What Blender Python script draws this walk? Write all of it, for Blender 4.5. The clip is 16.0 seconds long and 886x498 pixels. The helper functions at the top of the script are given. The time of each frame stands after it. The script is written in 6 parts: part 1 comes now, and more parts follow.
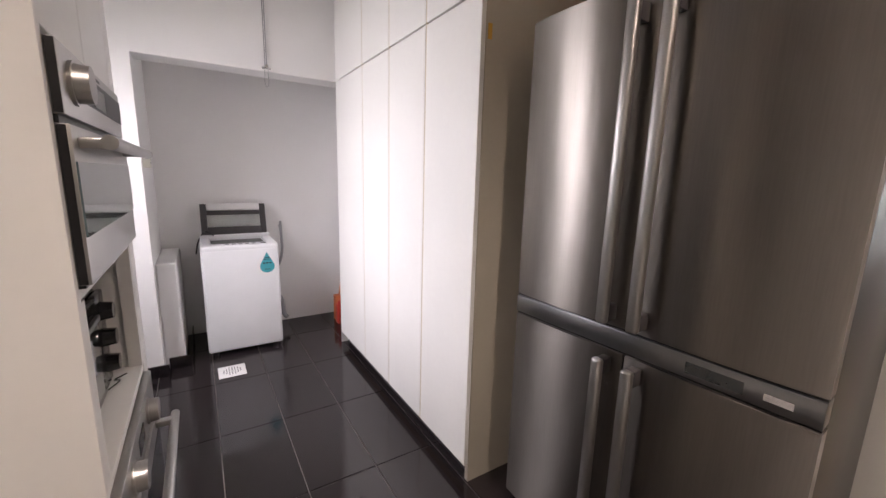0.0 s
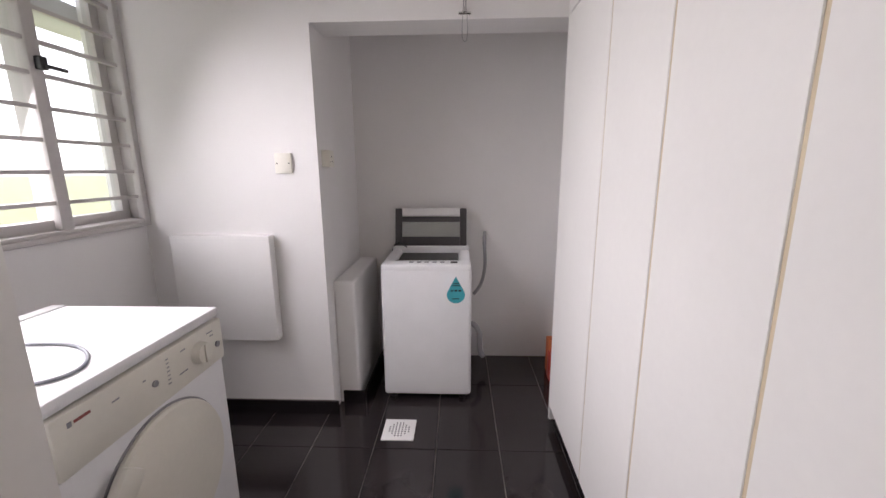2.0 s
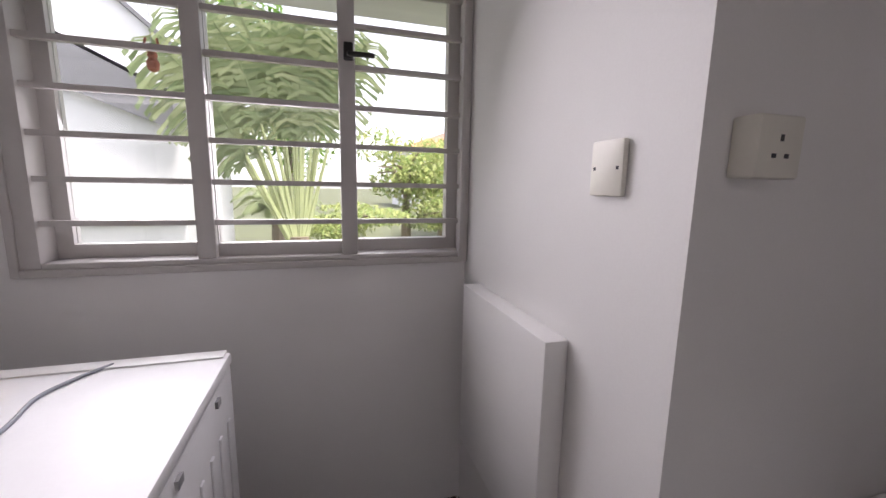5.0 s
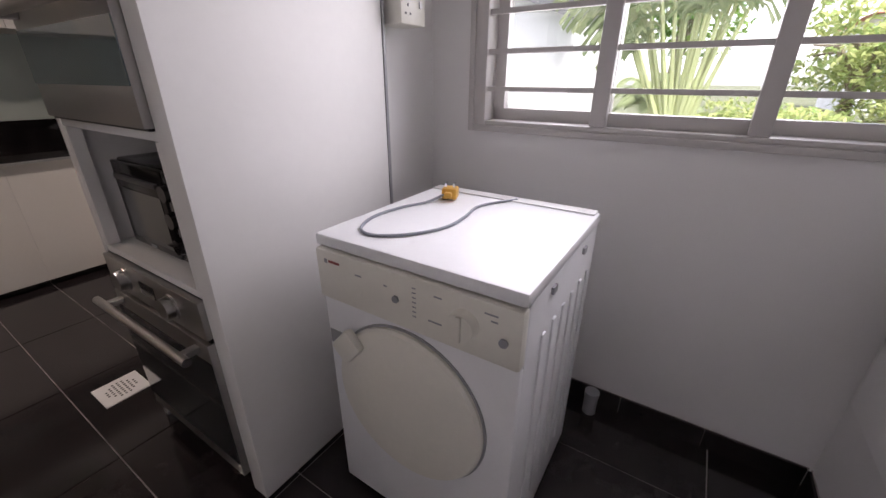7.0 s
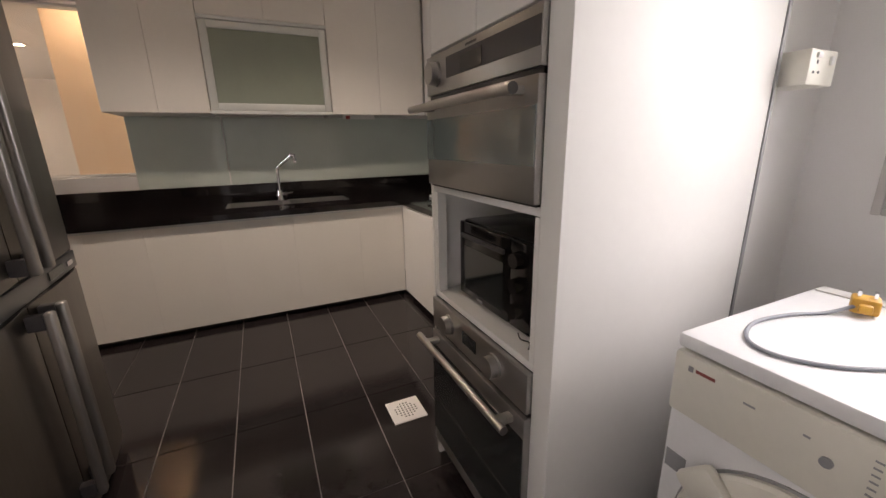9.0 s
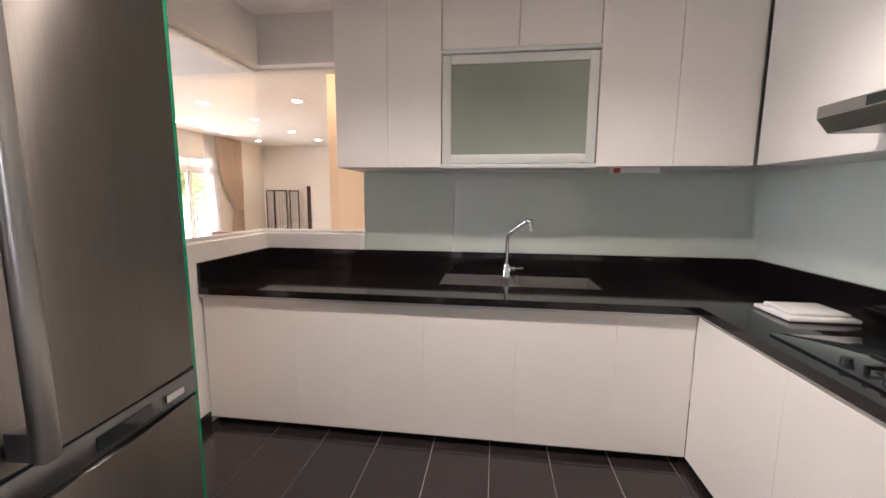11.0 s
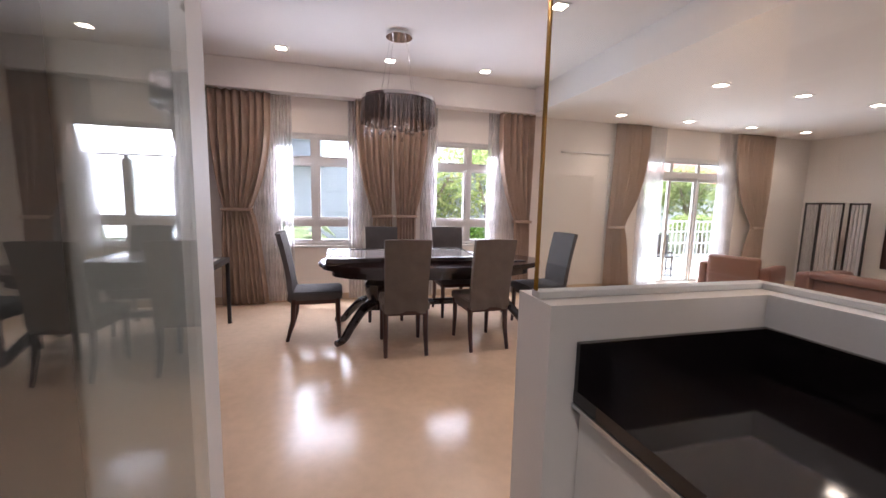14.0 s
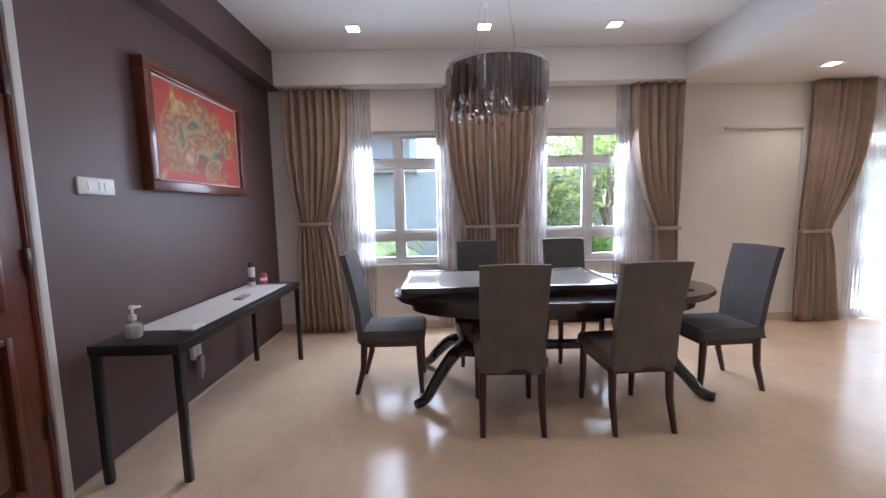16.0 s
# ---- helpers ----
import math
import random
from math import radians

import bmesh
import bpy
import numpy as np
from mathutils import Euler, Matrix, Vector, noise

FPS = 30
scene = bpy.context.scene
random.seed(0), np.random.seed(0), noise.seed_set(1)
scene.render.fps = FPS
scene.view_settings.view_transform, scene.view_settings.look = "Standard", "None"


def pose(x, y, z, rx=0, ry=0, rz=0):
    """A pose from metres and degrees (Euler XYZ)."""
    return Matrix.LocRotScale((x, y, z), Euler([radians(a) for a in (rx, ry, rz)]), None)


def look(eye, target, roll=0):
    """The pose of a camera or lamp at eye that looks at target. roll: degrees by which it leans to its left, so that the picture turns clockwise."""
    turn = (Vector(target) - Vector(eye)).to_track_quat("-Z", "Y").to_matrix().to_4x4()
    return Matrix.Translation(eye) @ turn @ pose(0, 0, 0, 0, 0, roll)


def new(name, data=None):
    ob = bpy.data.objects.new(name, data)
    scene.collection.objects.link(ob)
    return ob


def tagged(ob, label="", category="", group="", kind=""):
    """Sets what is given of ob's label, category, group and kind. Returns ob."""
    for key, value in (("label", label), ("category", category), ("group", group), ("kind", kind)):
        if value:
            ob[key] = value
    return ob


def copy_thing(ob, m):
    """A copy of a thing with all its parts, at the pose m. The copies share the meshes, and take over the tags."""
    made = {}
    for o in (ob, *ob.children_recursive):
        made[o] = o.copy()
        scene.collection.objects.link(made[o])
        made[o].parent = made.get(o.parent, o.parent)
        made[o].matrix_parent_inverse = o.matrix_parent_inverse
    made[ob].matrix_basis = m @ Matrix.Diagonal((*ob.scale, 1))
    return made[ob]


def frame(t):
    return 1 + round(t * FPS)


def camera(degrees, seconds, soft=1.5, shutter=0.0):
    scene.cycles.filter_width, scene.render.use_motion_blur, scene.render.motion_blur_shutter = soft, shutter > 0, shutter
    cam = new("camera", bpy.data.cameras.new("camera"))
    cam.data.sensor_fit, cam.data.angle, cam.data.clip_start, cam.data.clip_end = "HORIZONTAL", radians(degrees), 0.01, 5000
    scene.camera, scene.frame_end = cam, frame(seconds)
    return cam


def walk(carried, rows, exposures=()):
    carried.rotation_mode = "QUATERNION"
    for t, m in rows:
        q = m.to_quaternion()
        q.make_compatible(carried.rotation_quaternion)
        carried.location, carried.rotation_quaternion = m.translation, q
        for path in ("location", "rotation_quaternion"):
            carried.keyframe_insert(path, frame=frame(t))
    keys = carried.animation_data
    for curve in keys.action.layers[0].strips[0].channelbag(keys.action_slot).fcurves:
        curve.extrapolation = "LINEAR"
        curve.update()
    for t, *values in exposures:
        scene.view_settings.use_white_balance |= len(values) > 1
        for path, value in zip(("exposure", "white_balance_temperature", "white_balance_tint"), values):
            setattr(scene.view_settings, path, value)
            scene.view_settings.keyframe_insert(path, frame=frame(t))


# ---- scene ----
cam = camera(97.4, 16.0)
PATH = [
    (0, (0.422, 0.601, 1.376), (1.47, 2.264, 1.011), 1.5),
    (0.5, (0.583, 0.847, 1.361), (1.25, 2.697, 0.995), 1.3),
    (1, (0.731, 1.077, 1.361), (1.071, 3.013, 0.995), 0.8),
    (1.5, (0.805, 1.361, 1.371), (0.885, 3.325, 1.0), 0.0),
    (2, (0.849, 1.662, 1.365), (0.771, 3.62, 0.966), -0.4),
    (2.5, (0.91, 1.964, 1.338), (0.709, 3.915, 0.945), -0.9),
    (3, (0.878, 2.287, 1.336), (0.618, 4.234, 0.959), -0.8),
    (3.2, (0.896, 2.402, 1.316), (0.567, 4.341, 0.954), -1.0),
    (5.3, (0.557, 3.18, 1.366), (-1.412, 3.315, 1.039), 0.9),
    (5.5, (0.562, 3.186, 1.356), (-1.404, 3.049, 1.019), 0.6),
    (6, (0.585, 3.155, 1.342), (-1.275, 2.557, 0.915), 0.3),
    (6.5, (0.607, 3.117, 1.312), (-1.105, 2.272, 0.717), 0.2),
    (7, (0.633, 3.081, 1.272), (-0.911, 2.092, 0.475), 0.3),
    (7.5, (0.656, 3.057, 1.247), (-0.762, 1.995, 0.319), 0.5),
    (8, (0.67, 3.028, 1.25), (-0.638, 1.809, 0.355), 0.2),
    (8.5, (0.714, 2.922, 1.28), (-0.386, 1.422, 0.544), -0.2),
    (9, (0.798, 2.78, 1.312), (-0.008, 1.027, 0.783), -1.1),
    (9.5, (0.822, 2.576, 1.321), (0.361, 0.672, 0.943), -1.6),
    (11.8, (0.704, 1.265, 1.394), (1.271, -0.638, 1.149), 1.5),
    (12, (0.719, 1.185, 1.383), (1.377, -0.688, 1.142), 1.7),
    (12.5, (0.835, 0.885, 1.381), (1.858, -0.817, 1.144), 1.6),
    (13, (1.023, 0.655, 1.377), (2.444, -0.732, 1.147), 1.5),
    (13.5, (1.212, 0.46, 1.387), (2.953, -0.496, 1.153), 1.5),
    (14, (1.486, 0.346, 1.381), (3.404, -0.17, 1.142), 1.3),
    (14.5, (1.753, 0.295, 1.384), (3.737, 0.194, 1.151), 0.7),
    (15, (2.037, 0.218, 1.364), (4.016, 0.402, 1.149), 0.3),
    (15.5, (2.288, 0.198, 1.369), (4.263, 0.423, 1.147), -0.3),
    (16, (2.581, 0.194, 1.376), (4.571, 0.178, 1.171), -1.2),
]
walk(cam, [(t, look(eye, target, roll)) for t, eye, target, roll in PATH], [(0, 2.8, 6550, 22), (0.5, 2.85, 6600, 22), (1.0, 2.8, 6600, 22), (1.5, 2.6, 6600, 22), (2.2, 2.15, 6600, 21), (3, 1.8, 6800, 22), (5.5, 1.5, 6500, 24), (6.5, 1.52, 6450, 24), (7, 1.7, 6450, 24), (8, 1.98, 6800, 21), (9.0, 2.28, 7000, 19), (9.5, 2.65, 7200, 19), (12, 3.2, 5750, 20), (13.5, 2.5, 5850, 22), (14.5, 2.05, 5650, 19), (15.5, 1.95, 5600, 16), (16, 1.95, 5250, 12)])

# ---------------------------------------------------------------- world, light
world = bpy.data.worlds.new("world")
scene.world = world
world.use_nodes = True
wn = world.node_tree
bg = wn.nodes["Background"]
sky = wn.nodes.new("ShaderNodeTexSky")
sky.sky_type = 'NISHITA'
sky.sun_disc = False
sky.sun_elevation = radians(58)
sky.sun_rotation = radians(60)
sky.air_density, sky.dust_density, sky.ozone_density = 1.0, 1.2, 1.0
haze = wn.nodes.new("ShaderNodeHueSaturation")
haze.inputs["Saturation"].default_value, haze.inputs["Value"].default_value = 0.25, 1.25
wn.links.new(sky.outputs[0], haze.inputs["Color"])
wn.links.new(haze.outputs[0], bg.inputs[0])
bg.inputs[1].default_value = 0.15
sun_data = bpy.data.lights.new("sun", 'SUN')
sun_data.energy, sun_data.angle, sun_data.color = 3.6, radians(14), (1.0, 0.97, 0.92)
sun = new("sun", sun_data)
sun.matrix_world = look((0, 0, 30), (-6.5, -6.5, 0))


def sky_lamp(name, at, target, w, h, power, spread=170):
    """Stands in a window's opening for the sky's light."""
    d = bpy.data.lights.new(name, 'AREA')
    d.shape, d.size, d.size_y, d.energy, d.color = 'RECTANGLE', w, h, power, (0.98, 0.98, 1.0)
    d.spread = radians(spread)
    o = new(name, d)
    o.matrix_world = look(at, target)


sky_lamp("sky_light_yard", (-0.785, 2.88, 1.68), (0.0, 2.88, 1.22), 0.95, 1.05, 4.4, 118)
sky_lamp("sky_light_dining", (7.15, 0.64, 1.5), (0.0, 0.64, -1.0), 0.95, 1.4, 12)
sky_lamp("sky_light_dining", (7.15, -1.45, 1.5), (0.0, -1.45, -1.0), 0.95, 1.4, 12)
sky_lamp("sky_light_living", (7.17, -5.48, 1.1), (0.0, -5.48, 1.1), 1.8, 2.1, 10)


# ---------------------------------------------------------------- materials
def mat(name, color, rough=0.5, metal=0.0, var=0.06, scale=6.0, bump=0.0, bscale=60.0, coat=0.0, stretch=(1, 1, 1), rvar=0.0):
    m = bpy.data.materials.new(name)
    m.use_nodes = True
    n, l = m.node_tree.nodes, m.node_tree.links
    b = n["Principled BSDF"]
    b.inputs["Roughness"].default_value = rough
    b.inputs["Metallic"].default_value = metal
    if coat:
        b.inputs["Coat Weight"].default_value = coat
        b.inputs["Coat Roughness"].default_value = 0.06
    tc = n.new("ShaderNodeTexCoord")
    mp = n.new("ShaderNodeMapping")
    mp.inputs["Scale"].default_value = stretch
    l.new(tc.outputs["Object"], mp.inputs[0])
    big = n.new("ShaderNodeTexNoise")
    big.inputs["Scale"].default_value = scale
    big.inputs["Detail"].default_value = 6
    fine = n.new("ShaderNodeTexNoise")
    fine.inputs["Scale"].default_value = bscale
    fine.inputs["Detail"].default_value = 4
    l.new(mp.outputs[0], big.inputs[0])
    l.new(mp.outputs[0], fine.inputs[0])
    add = n.new("ShaderNodeMath")
    add.operation = 'MULTIPLY_ADD'
    l.new(fine.outputs[0], add.inputs[0])
    add.inputs[1].default_value = 0.35
    l.new(big.outputs[0], add.inputs[2])
    ramp = n.new("ShaderNodeValToRGB")
    ramp.color_ramp.elements[0].position, ramp.color_ramp.elements[1].position = 0.42, 0.92
    c = Vector(color)
    ramp.color_ramp.elements[0].color = (*(c * (1 - var)), 1)
    ramp.color_ramp.elements[1].color = (*[min(1, v) for v in c * (1 + var)], 1)
    l.new(add.outputs[0], ramp.inputs[0])
    l.new(ramp.outputs[0], b.inputs["Base Color"])
    if rvar:
        rr = n.new("ShaderNodeMapRange")
        rr.inputs[3].default_value, rr.inputs[4].default_value = max(0, rough - rvar), rough + rvar
        l.new(big.outputs[0], rr.inputs[0])
        l.new(rr.outputs[0], b.inputs["Roughness"])
    if bump:
        bp = n.new("ShaderNodeBump")
        bp.inputs["Strength"].default_value = bump
        bp.inputs["Distance"].default_value = 0.01
        l.new(fine.outputs[0], bp.inputs["Height"])
        l.new(bp.outputs[0], b.inputs["Normal"])
    return m


def pane_mat(name, tint, f0=0.05, rough=0.0):
    """Thin clear glass: lets the light through, mirrors more at a flat angle."""
    m = bpy.data.materials.new(name)
    m.use_nodes = True
    n, l = m.node_tree.nodes, m.node_tree.links
    n.remove(n["Principled BSDF"])
    tr, gl, mx = n.new("ShaderNodeBsdfTransparent"), n.new("ShaderNodeBsdfGlossy"), n.new("ShaderNodeMixShader")
    lw, pw, ma = n.new("ShaderNodeLayerWeight"), n.new("ShaderNodeMath"), n.new("ShaderNodeMath")
    lw.inputs[0].default_value = 0.5
    pw.operation, ma.operation = 'POWER', 'MULTIPLY_ADD'
    pw.inputs[1].default_value = 5.0
    ma.inputs[1].default_value, ma.inputs[2].default_value = 1 - f0, f0
    tr.inputs[0].default_value = (*tint, 1)
    gl.inputs["Roughness"].default_value = rough
    l.new(lw.outputs["Facing"], pw.inputs[0])
    l.new(pw.outputs[0], ma.inputs[0])
    l.new(ma.outputs[0], mx.inputs[0])
    l.new(tr.outputs[0], mx.inputs[1])
    l.new(gl.outputs[0], mx.inputs[2])
    l.new(mx.outputs[0], n["Material Output"].inputs[0])
    return m


def veil_mat(name, color, clear, trans=0.5):
    """Thin cloth or leaf: part clear, part letting light seep through."""
    m = bpy.data.materials.new(name)
    m.use_nodes = True
    n, l = m.node_tree.nodes, m.node_tree.links
    n.remove(n["Principled BSDF"])
    df, tl, tr = n.new("ShaderNodeBsdfDiffuse"), n.new("ShaderNodeBsdfTranslucent"), n.new("ShaderNodeBsdfTransparent")
    m1, m2 = n.new("ShaderNodeMixShader"), n.new("ShaderNodeMixShader")
    tc, nz, rp = n.new("ShaderNodeTexCoord"), n.new("ShaderNodeTexNoise"), n.new("ShaderNodeValToRGB")
    nz.inputs["Scale"].default_value = 4.0
    nz.inputs["Detail"].default_value = 8
    l.new(tc.outputs["Object"], nz.inputs[0])
    c = Vector(color)
    rp.color_ramp.elements[0].position, rp.color_ramp.elements[1].position = 0.3, 0.7
    rp.color_ramp.elements[0].color, rp.color_ramp.elements[1].color = (*(c * 0.8), 1), (*[min(1, v) for v in c * 1.2], 1)
    l.new(nz.outputs[0], rp.inputs[0])
    l.new(rp.outputs[0], df.inputs[0])
    l.new(rp.outputs[0], tl.inputs[0])
    m1.inputs[0].default_value, m2.inputs[0].default_value = trans, clear
    l.new(df.outputs[0], m1.inputs[1])
    l.new(tl.outputs[0], m1.inputs[2])
    l.new(m1.outputs[0], m2.inputs[1])
    l.new(tr.outputs[0], m2.inputs[2])
    l.new(m2.outputs[0], n["Material Output"].inputs[0])
    return m


def glow_mat(name, color, strength):
    m = bpy.data.materials.new(name)
    m.use_nodes = True
    b = m.node_tree.nodes["Principled BSDF"]
    b.inputs["Base Color"].default_value = (*color, 1)
    b.inputs["Emission Color"].default_value = (*color, 1)
    b.inputs["Emission Strength"].default_value = strength
    return m


def leaf_mat(name, c0, c1):
    m = veil_mat(name, c0, 0.0, 0.45)
    n, l = m.node_tree.nodes, m.node_tree.links
    geo, rp = n.new("ShaderNodeNewGeometry"), n.new("ShaderNodeValToRGB")
    rp.color_ramp.elements[0].color, rp.color_ramp.elements[1].color = (*c0, 1), (*c1, 1)
    l.new(geo.outputs["Random Per Island"], rp.inputs[0])
    for node in n:
        if node.type in {'BSDF_DIFFUSE', 'BSDF_TRANSLUCENT'}:
            l.new(rp.outputs[0], node.inputs[0])
    return m


def tile_mat(name, c0, c1, rough, coat):
    m = mat(name, c0, rough, var=0.25, scale=9, bump=0.02, bscale=180, rvar=0.04, coat=coat)
    n, l = m.node_tree.nodes, m.node_tree.links
    info, mix = n.new("ShaderNodeObjectInfo"), n.new("ShaderNodeMix")
    mix.data_type = 'RGBA'
    ramp = next(x for x in n if x.type == 'VALTORGB')
    scl = n.new("ShaderNodeMath")
    scl.operation = 'MULTIPLY'
    scl.inputs[1].default_value = 0.5
    l.new(info.outputs["Random"], scl.inputs[0])
    l.new(scl.outputs[0], mix.inputs[0])
    l.new(ramp.outputs[0], mix.inputs[6])
    mix.inputs[7].default_value = (*c1, 1)
    l.new(mix.outputs[2], n["Principled BSDF"].inputs["Base Color"])
    return m


M_WALL = mat("white_wall_paint", (0.80, 0.785, 0.775), 0.6, var=0.04, scale=1.5, bump=0.03, bscale=220)
M_CREAM = mat("cream_wall_paint", (0.78, 0.735, 0.685), 0.6, var=0.03, scale=1.5, bump=0.05, bscale=220)
# peach tone carries the warm downlight's glow on the living room pier
M_WARMLIT = mat("warm_lit_wall_paint", (0.80, 0.57, 0.38), 0.6, var=0.03, scale=1.5, bump=0.03, bscale=220)
M_CEIL = mat("ceiling_paint", (0.82, 0.80, 0.78), 0.7, var=0.02, scale=1.2, bump=0.03, bscale=160)
M_PURPLE = mat("aubergine_wall_paint", (0.122, 0.076, 0.074), 0.5, var=0.08, scale=2, bump=0.05, bscale=200)
M_LAM = mat("white_satin_laminate", (0.80, 0.785, 0.76), 0.5, var=0.03, scale=2, bump=0.012, bscale=40)
M_SHUT = mat("cream_matt_laminate", (0.81, 0.78, 0.735), 0.38, var=0.03, scale=2)
M_EDGE = mat("beige_panel_edge", (0.60, 0.50, 0.35), 0.5)
# beige laminate greyed down: the shade beside the fridge is in the colour
M_SIDE_SHADED = mat("shaded_beige_laminate", (0.50, 0.45, 0.37), 0.5, var=0.05, scale=3)
M_STEEL = mat("brushed_steel", (0.46, 0.445, 0.43), 0.36, 1.0, var=0.06, scale=3, bump=0.03, bscale=300, stretch=(1, 1, 0.04))
M_FRIDGE = mat("dark_brushed_steel", (0.255, 0.23, 0.21), 0.31, 1.0, var=0.14, scale=5.0, bump=0.03, bscale=260, stretch=(0.05, 1, 0.05))


def brushed(m, amount, turn):
    """Brushed metal: stretches what it mirrors across the grain."""
    n, l = m.node_tree.nodes, m.node_tree.links
    t = n.new("ShaderNodeTangent")
    t.direction_type, t.axis = 'RADIAL', 'Z'
    b = n["Principled BSDF"]
    b.inputs["Anisotropic"].default_value, b.inputs["Anisotropic Rotation"].default_value = amount, turn
    l.new(t.outputs[0], b.inputs["Tangent"])
    # sheet metal is never quite flat: broad upright waves
    tc, mp, nz, bp = n.new("ShaderNodeTexCoord"), n.new("ShaderNodeMapping"), n.new("ShaderNodeTexNoise"), n.new("ShaderNodeBump")
    mp.inputs["Scale"].default_value = (0.2, 1.0, 0.12)
    nz.inputs["Scale"].default_value, nz.inputs["Detail"].default_value = 7.0, 1.0
    bp.inputs["Strength"].default_value, bp.inputs["Distance"].default_value = 0.2, 0.012
    l.new(tc.outputs["Object"], mp.inputs[0])
    l.new(mp.outputs[0], nz.inputs[0])
    l.new(nz.outputs[0], bp.inputs["Height"])
    fine = next(x for x in n if x.type == 'BUMP' and x != bp)
    l.new(bp.outputs[0], fine.inputs["Normal"])


brushed(M_FRIDGE, 0.97, 0.25)
M_BAND = mat("smoked_steel_band", (0.24, 0.24, 0.245), 0.3, 1.0, var=0.05, scale=3)
M_CHROME = mat("chrome", (0.75, 0.75, 0.76), 0.08, 1.0, var=0.02)
M_ALU = mat("brushed_aluminium", (0.62, 0.63, 0.63), 0.35, 1.0, var=0.04)
M_GREYFRAME = mat("warm_grey_window_frame", (0.50, 0.475, 0.46), 0.45, var=0.04)
M_WHITEFRAME = mat("white_window_frame", (0.66, 0.65, 0.63), 0.4, var=0.03)
M_GRANITE = mat("black_granite", (0.008, 0.006, 0.0065), 0.07, var=0.5, scale=60, bscale=300)
M_TILE = tile_mat("charcoal_floor_tile", (0.018, 0.014, 0.0148), (0.028, 0.022, 0.0235), 0.09, 0.0)
M_TILE.node_tree.nodes["Principled BSDF"].inputs["IOR"].default_value = 1.52
M_GROUT = mat("grey_grout", (0.32, 0.29, 0.28), 0.8, var=0.15, scale=12)
M_SKIRT = tile_mat("black_skirting_tile", (0.014, 0.011, 0.012), (0.022, 0.018, 0.018), 0.2, 0.0)
M_MARBLE = mat("polished_cream_marble", (0.70, 0.535, 0.385), 0.17, var=0.14, scale=1.4, bscale=14, rvar=0.05)
M_MARBLE.node_tree.nodes["Principled BSDF"].inputs["IOR"].default_value = 1.4
M_MSKIRT = mat("cream_marble_skirting", (0.62, 0.50, 0.37), 0.25, var=0.1)
M_BACKGLASS = mat("grey_green_back_painted_glass", (0.61, 0.68, 0.635), 0.08, var=0.02, coat=0.5)
M_FROST = mat("frosted_grey_green_glass", (0.28, 0.32, 0.27), 0.28, var=0.04, coat=0.2)
M_BLACKGLASS = mat("black_oven_glass", (0.02, 0.024, 0.025), 0.05, var=0.1, coat=0.6)
M_OVENGLASS = mat("grey_oven_glass", (0.10, 0.135, 0.14), 0.05, var=0.06, coat=0.8)
M_OVENGLASS.node_tree.nodes["Principled BSDF"].inputs["IOR"].default_value = 1.9
M_BLACK = mat("black_plastic", (0.012, 0.011, 0.012), 0.3, var=0.2)
M_GLOSSBLACK = mat("glossy_black_plastic", (0.006, 0.005, 0.0055), 0.13, var=0.2)
M_RUBBER = mat("black_rubber", (0.02, 0.02, 0.02), 0.7)
M_PLASTIC = mat("white_plastic", (0.78, 0.77, 0.76), 0.3, var=0.02)
M_ENAMEL = mat("white_enamel", (0.80, 0.80, 0.81), 0.42, var=0.03, bump=0.01, bscale=90)
M_CREAMPL = mat("yellowed_cream_plastic", (0.75, 0.725, 0.65), 0.35, var=0.05, scale=4)
M_GREYPL = mat("grey_plastic", (0.30, 0.30, 0.31), 0.4)
M_DARKGREY = mat("dark_grey_plastic", (0.055, 0.05, 0.052), 0.4)
M_TEAL = mat("teal_sticker", (0.05, 0.36, 0.42), 0.4, var=0.05)
M_INK = mat("dark_ink", (0.03, 0.03, 0.035), 0.5)
M_REDINK = mat("red_ink", (0.45, 0.04, 0.03), 0.5)
M_BADGE = mat("faded_red_print", (0.28, 0.07, 0.06), 0.5)
M_YELLOW = mat("amber_plug_plastic", (0.66, 0.36, 0.05), 0.4)
M_CABLE = mat("grey_cable", (0.22, 0.23, 0.26), 0.45)
M_RED = mat("red_plastic", (0.55, 0.05, 0.03), 0.35)
M_ORANGE = mat("orange_bristle", (0.65, 0.20, 0.08), 0.7, bump=0.3)
M_BLUE = mat("blue_plastic", (0.03, 0.14, 0.42), 0.3)
M_BRASS = mat("amber_glass_edge", (0.55, 0.30, 0.05), 0.2, 0.6, var=0.1)
M_GREENEDGE = mat("green_glass_edge", (0.008, 0.20, 0.10), 0.12, var=0.3, scale=3, coat=0.5)
M_PANE = pane_mat("clear_glass", (0.96, 0.98, 0.97))
M_DOORPANE = pane_mat("clear_door_glass", (0.88, 0.92, 0.90), 0.16)
M_DKWOOD = mat("dark_espresso_wood", (0.022, 0.012, 0.012), 0.16, var=0.3, scale=5, bscale=50, stretch=(1, 0.12, 1), coat=0.4)
M_LEGWOOD = mat("dark_cherry_wood", (0.05, 0.018, 0.014), 0.28, var=0.25, scale=6, bscale=60, stretch=(1, 1, 0.1))
M_MAHOG = mat("red_mahogany", (0.13, 0.034, 0.018), 0.28, var=0.3, scale=5, bscale=70, stretch=(1, 1, 0.08), bump=0.03, coat=0.2)
M_FABRIC = mat("grey_brown_chair_cloth", (0.15, 0.124, 0.104), 0.9, var=0.14, scale=9, bump=0.25, bscale=420)
M_FABRIC2 = mat("slate_grey_chair_cloth", (0.088, 0.082, 0.084), 0.9, var=0.14, scale=9, bump=0.25, bscale=420)
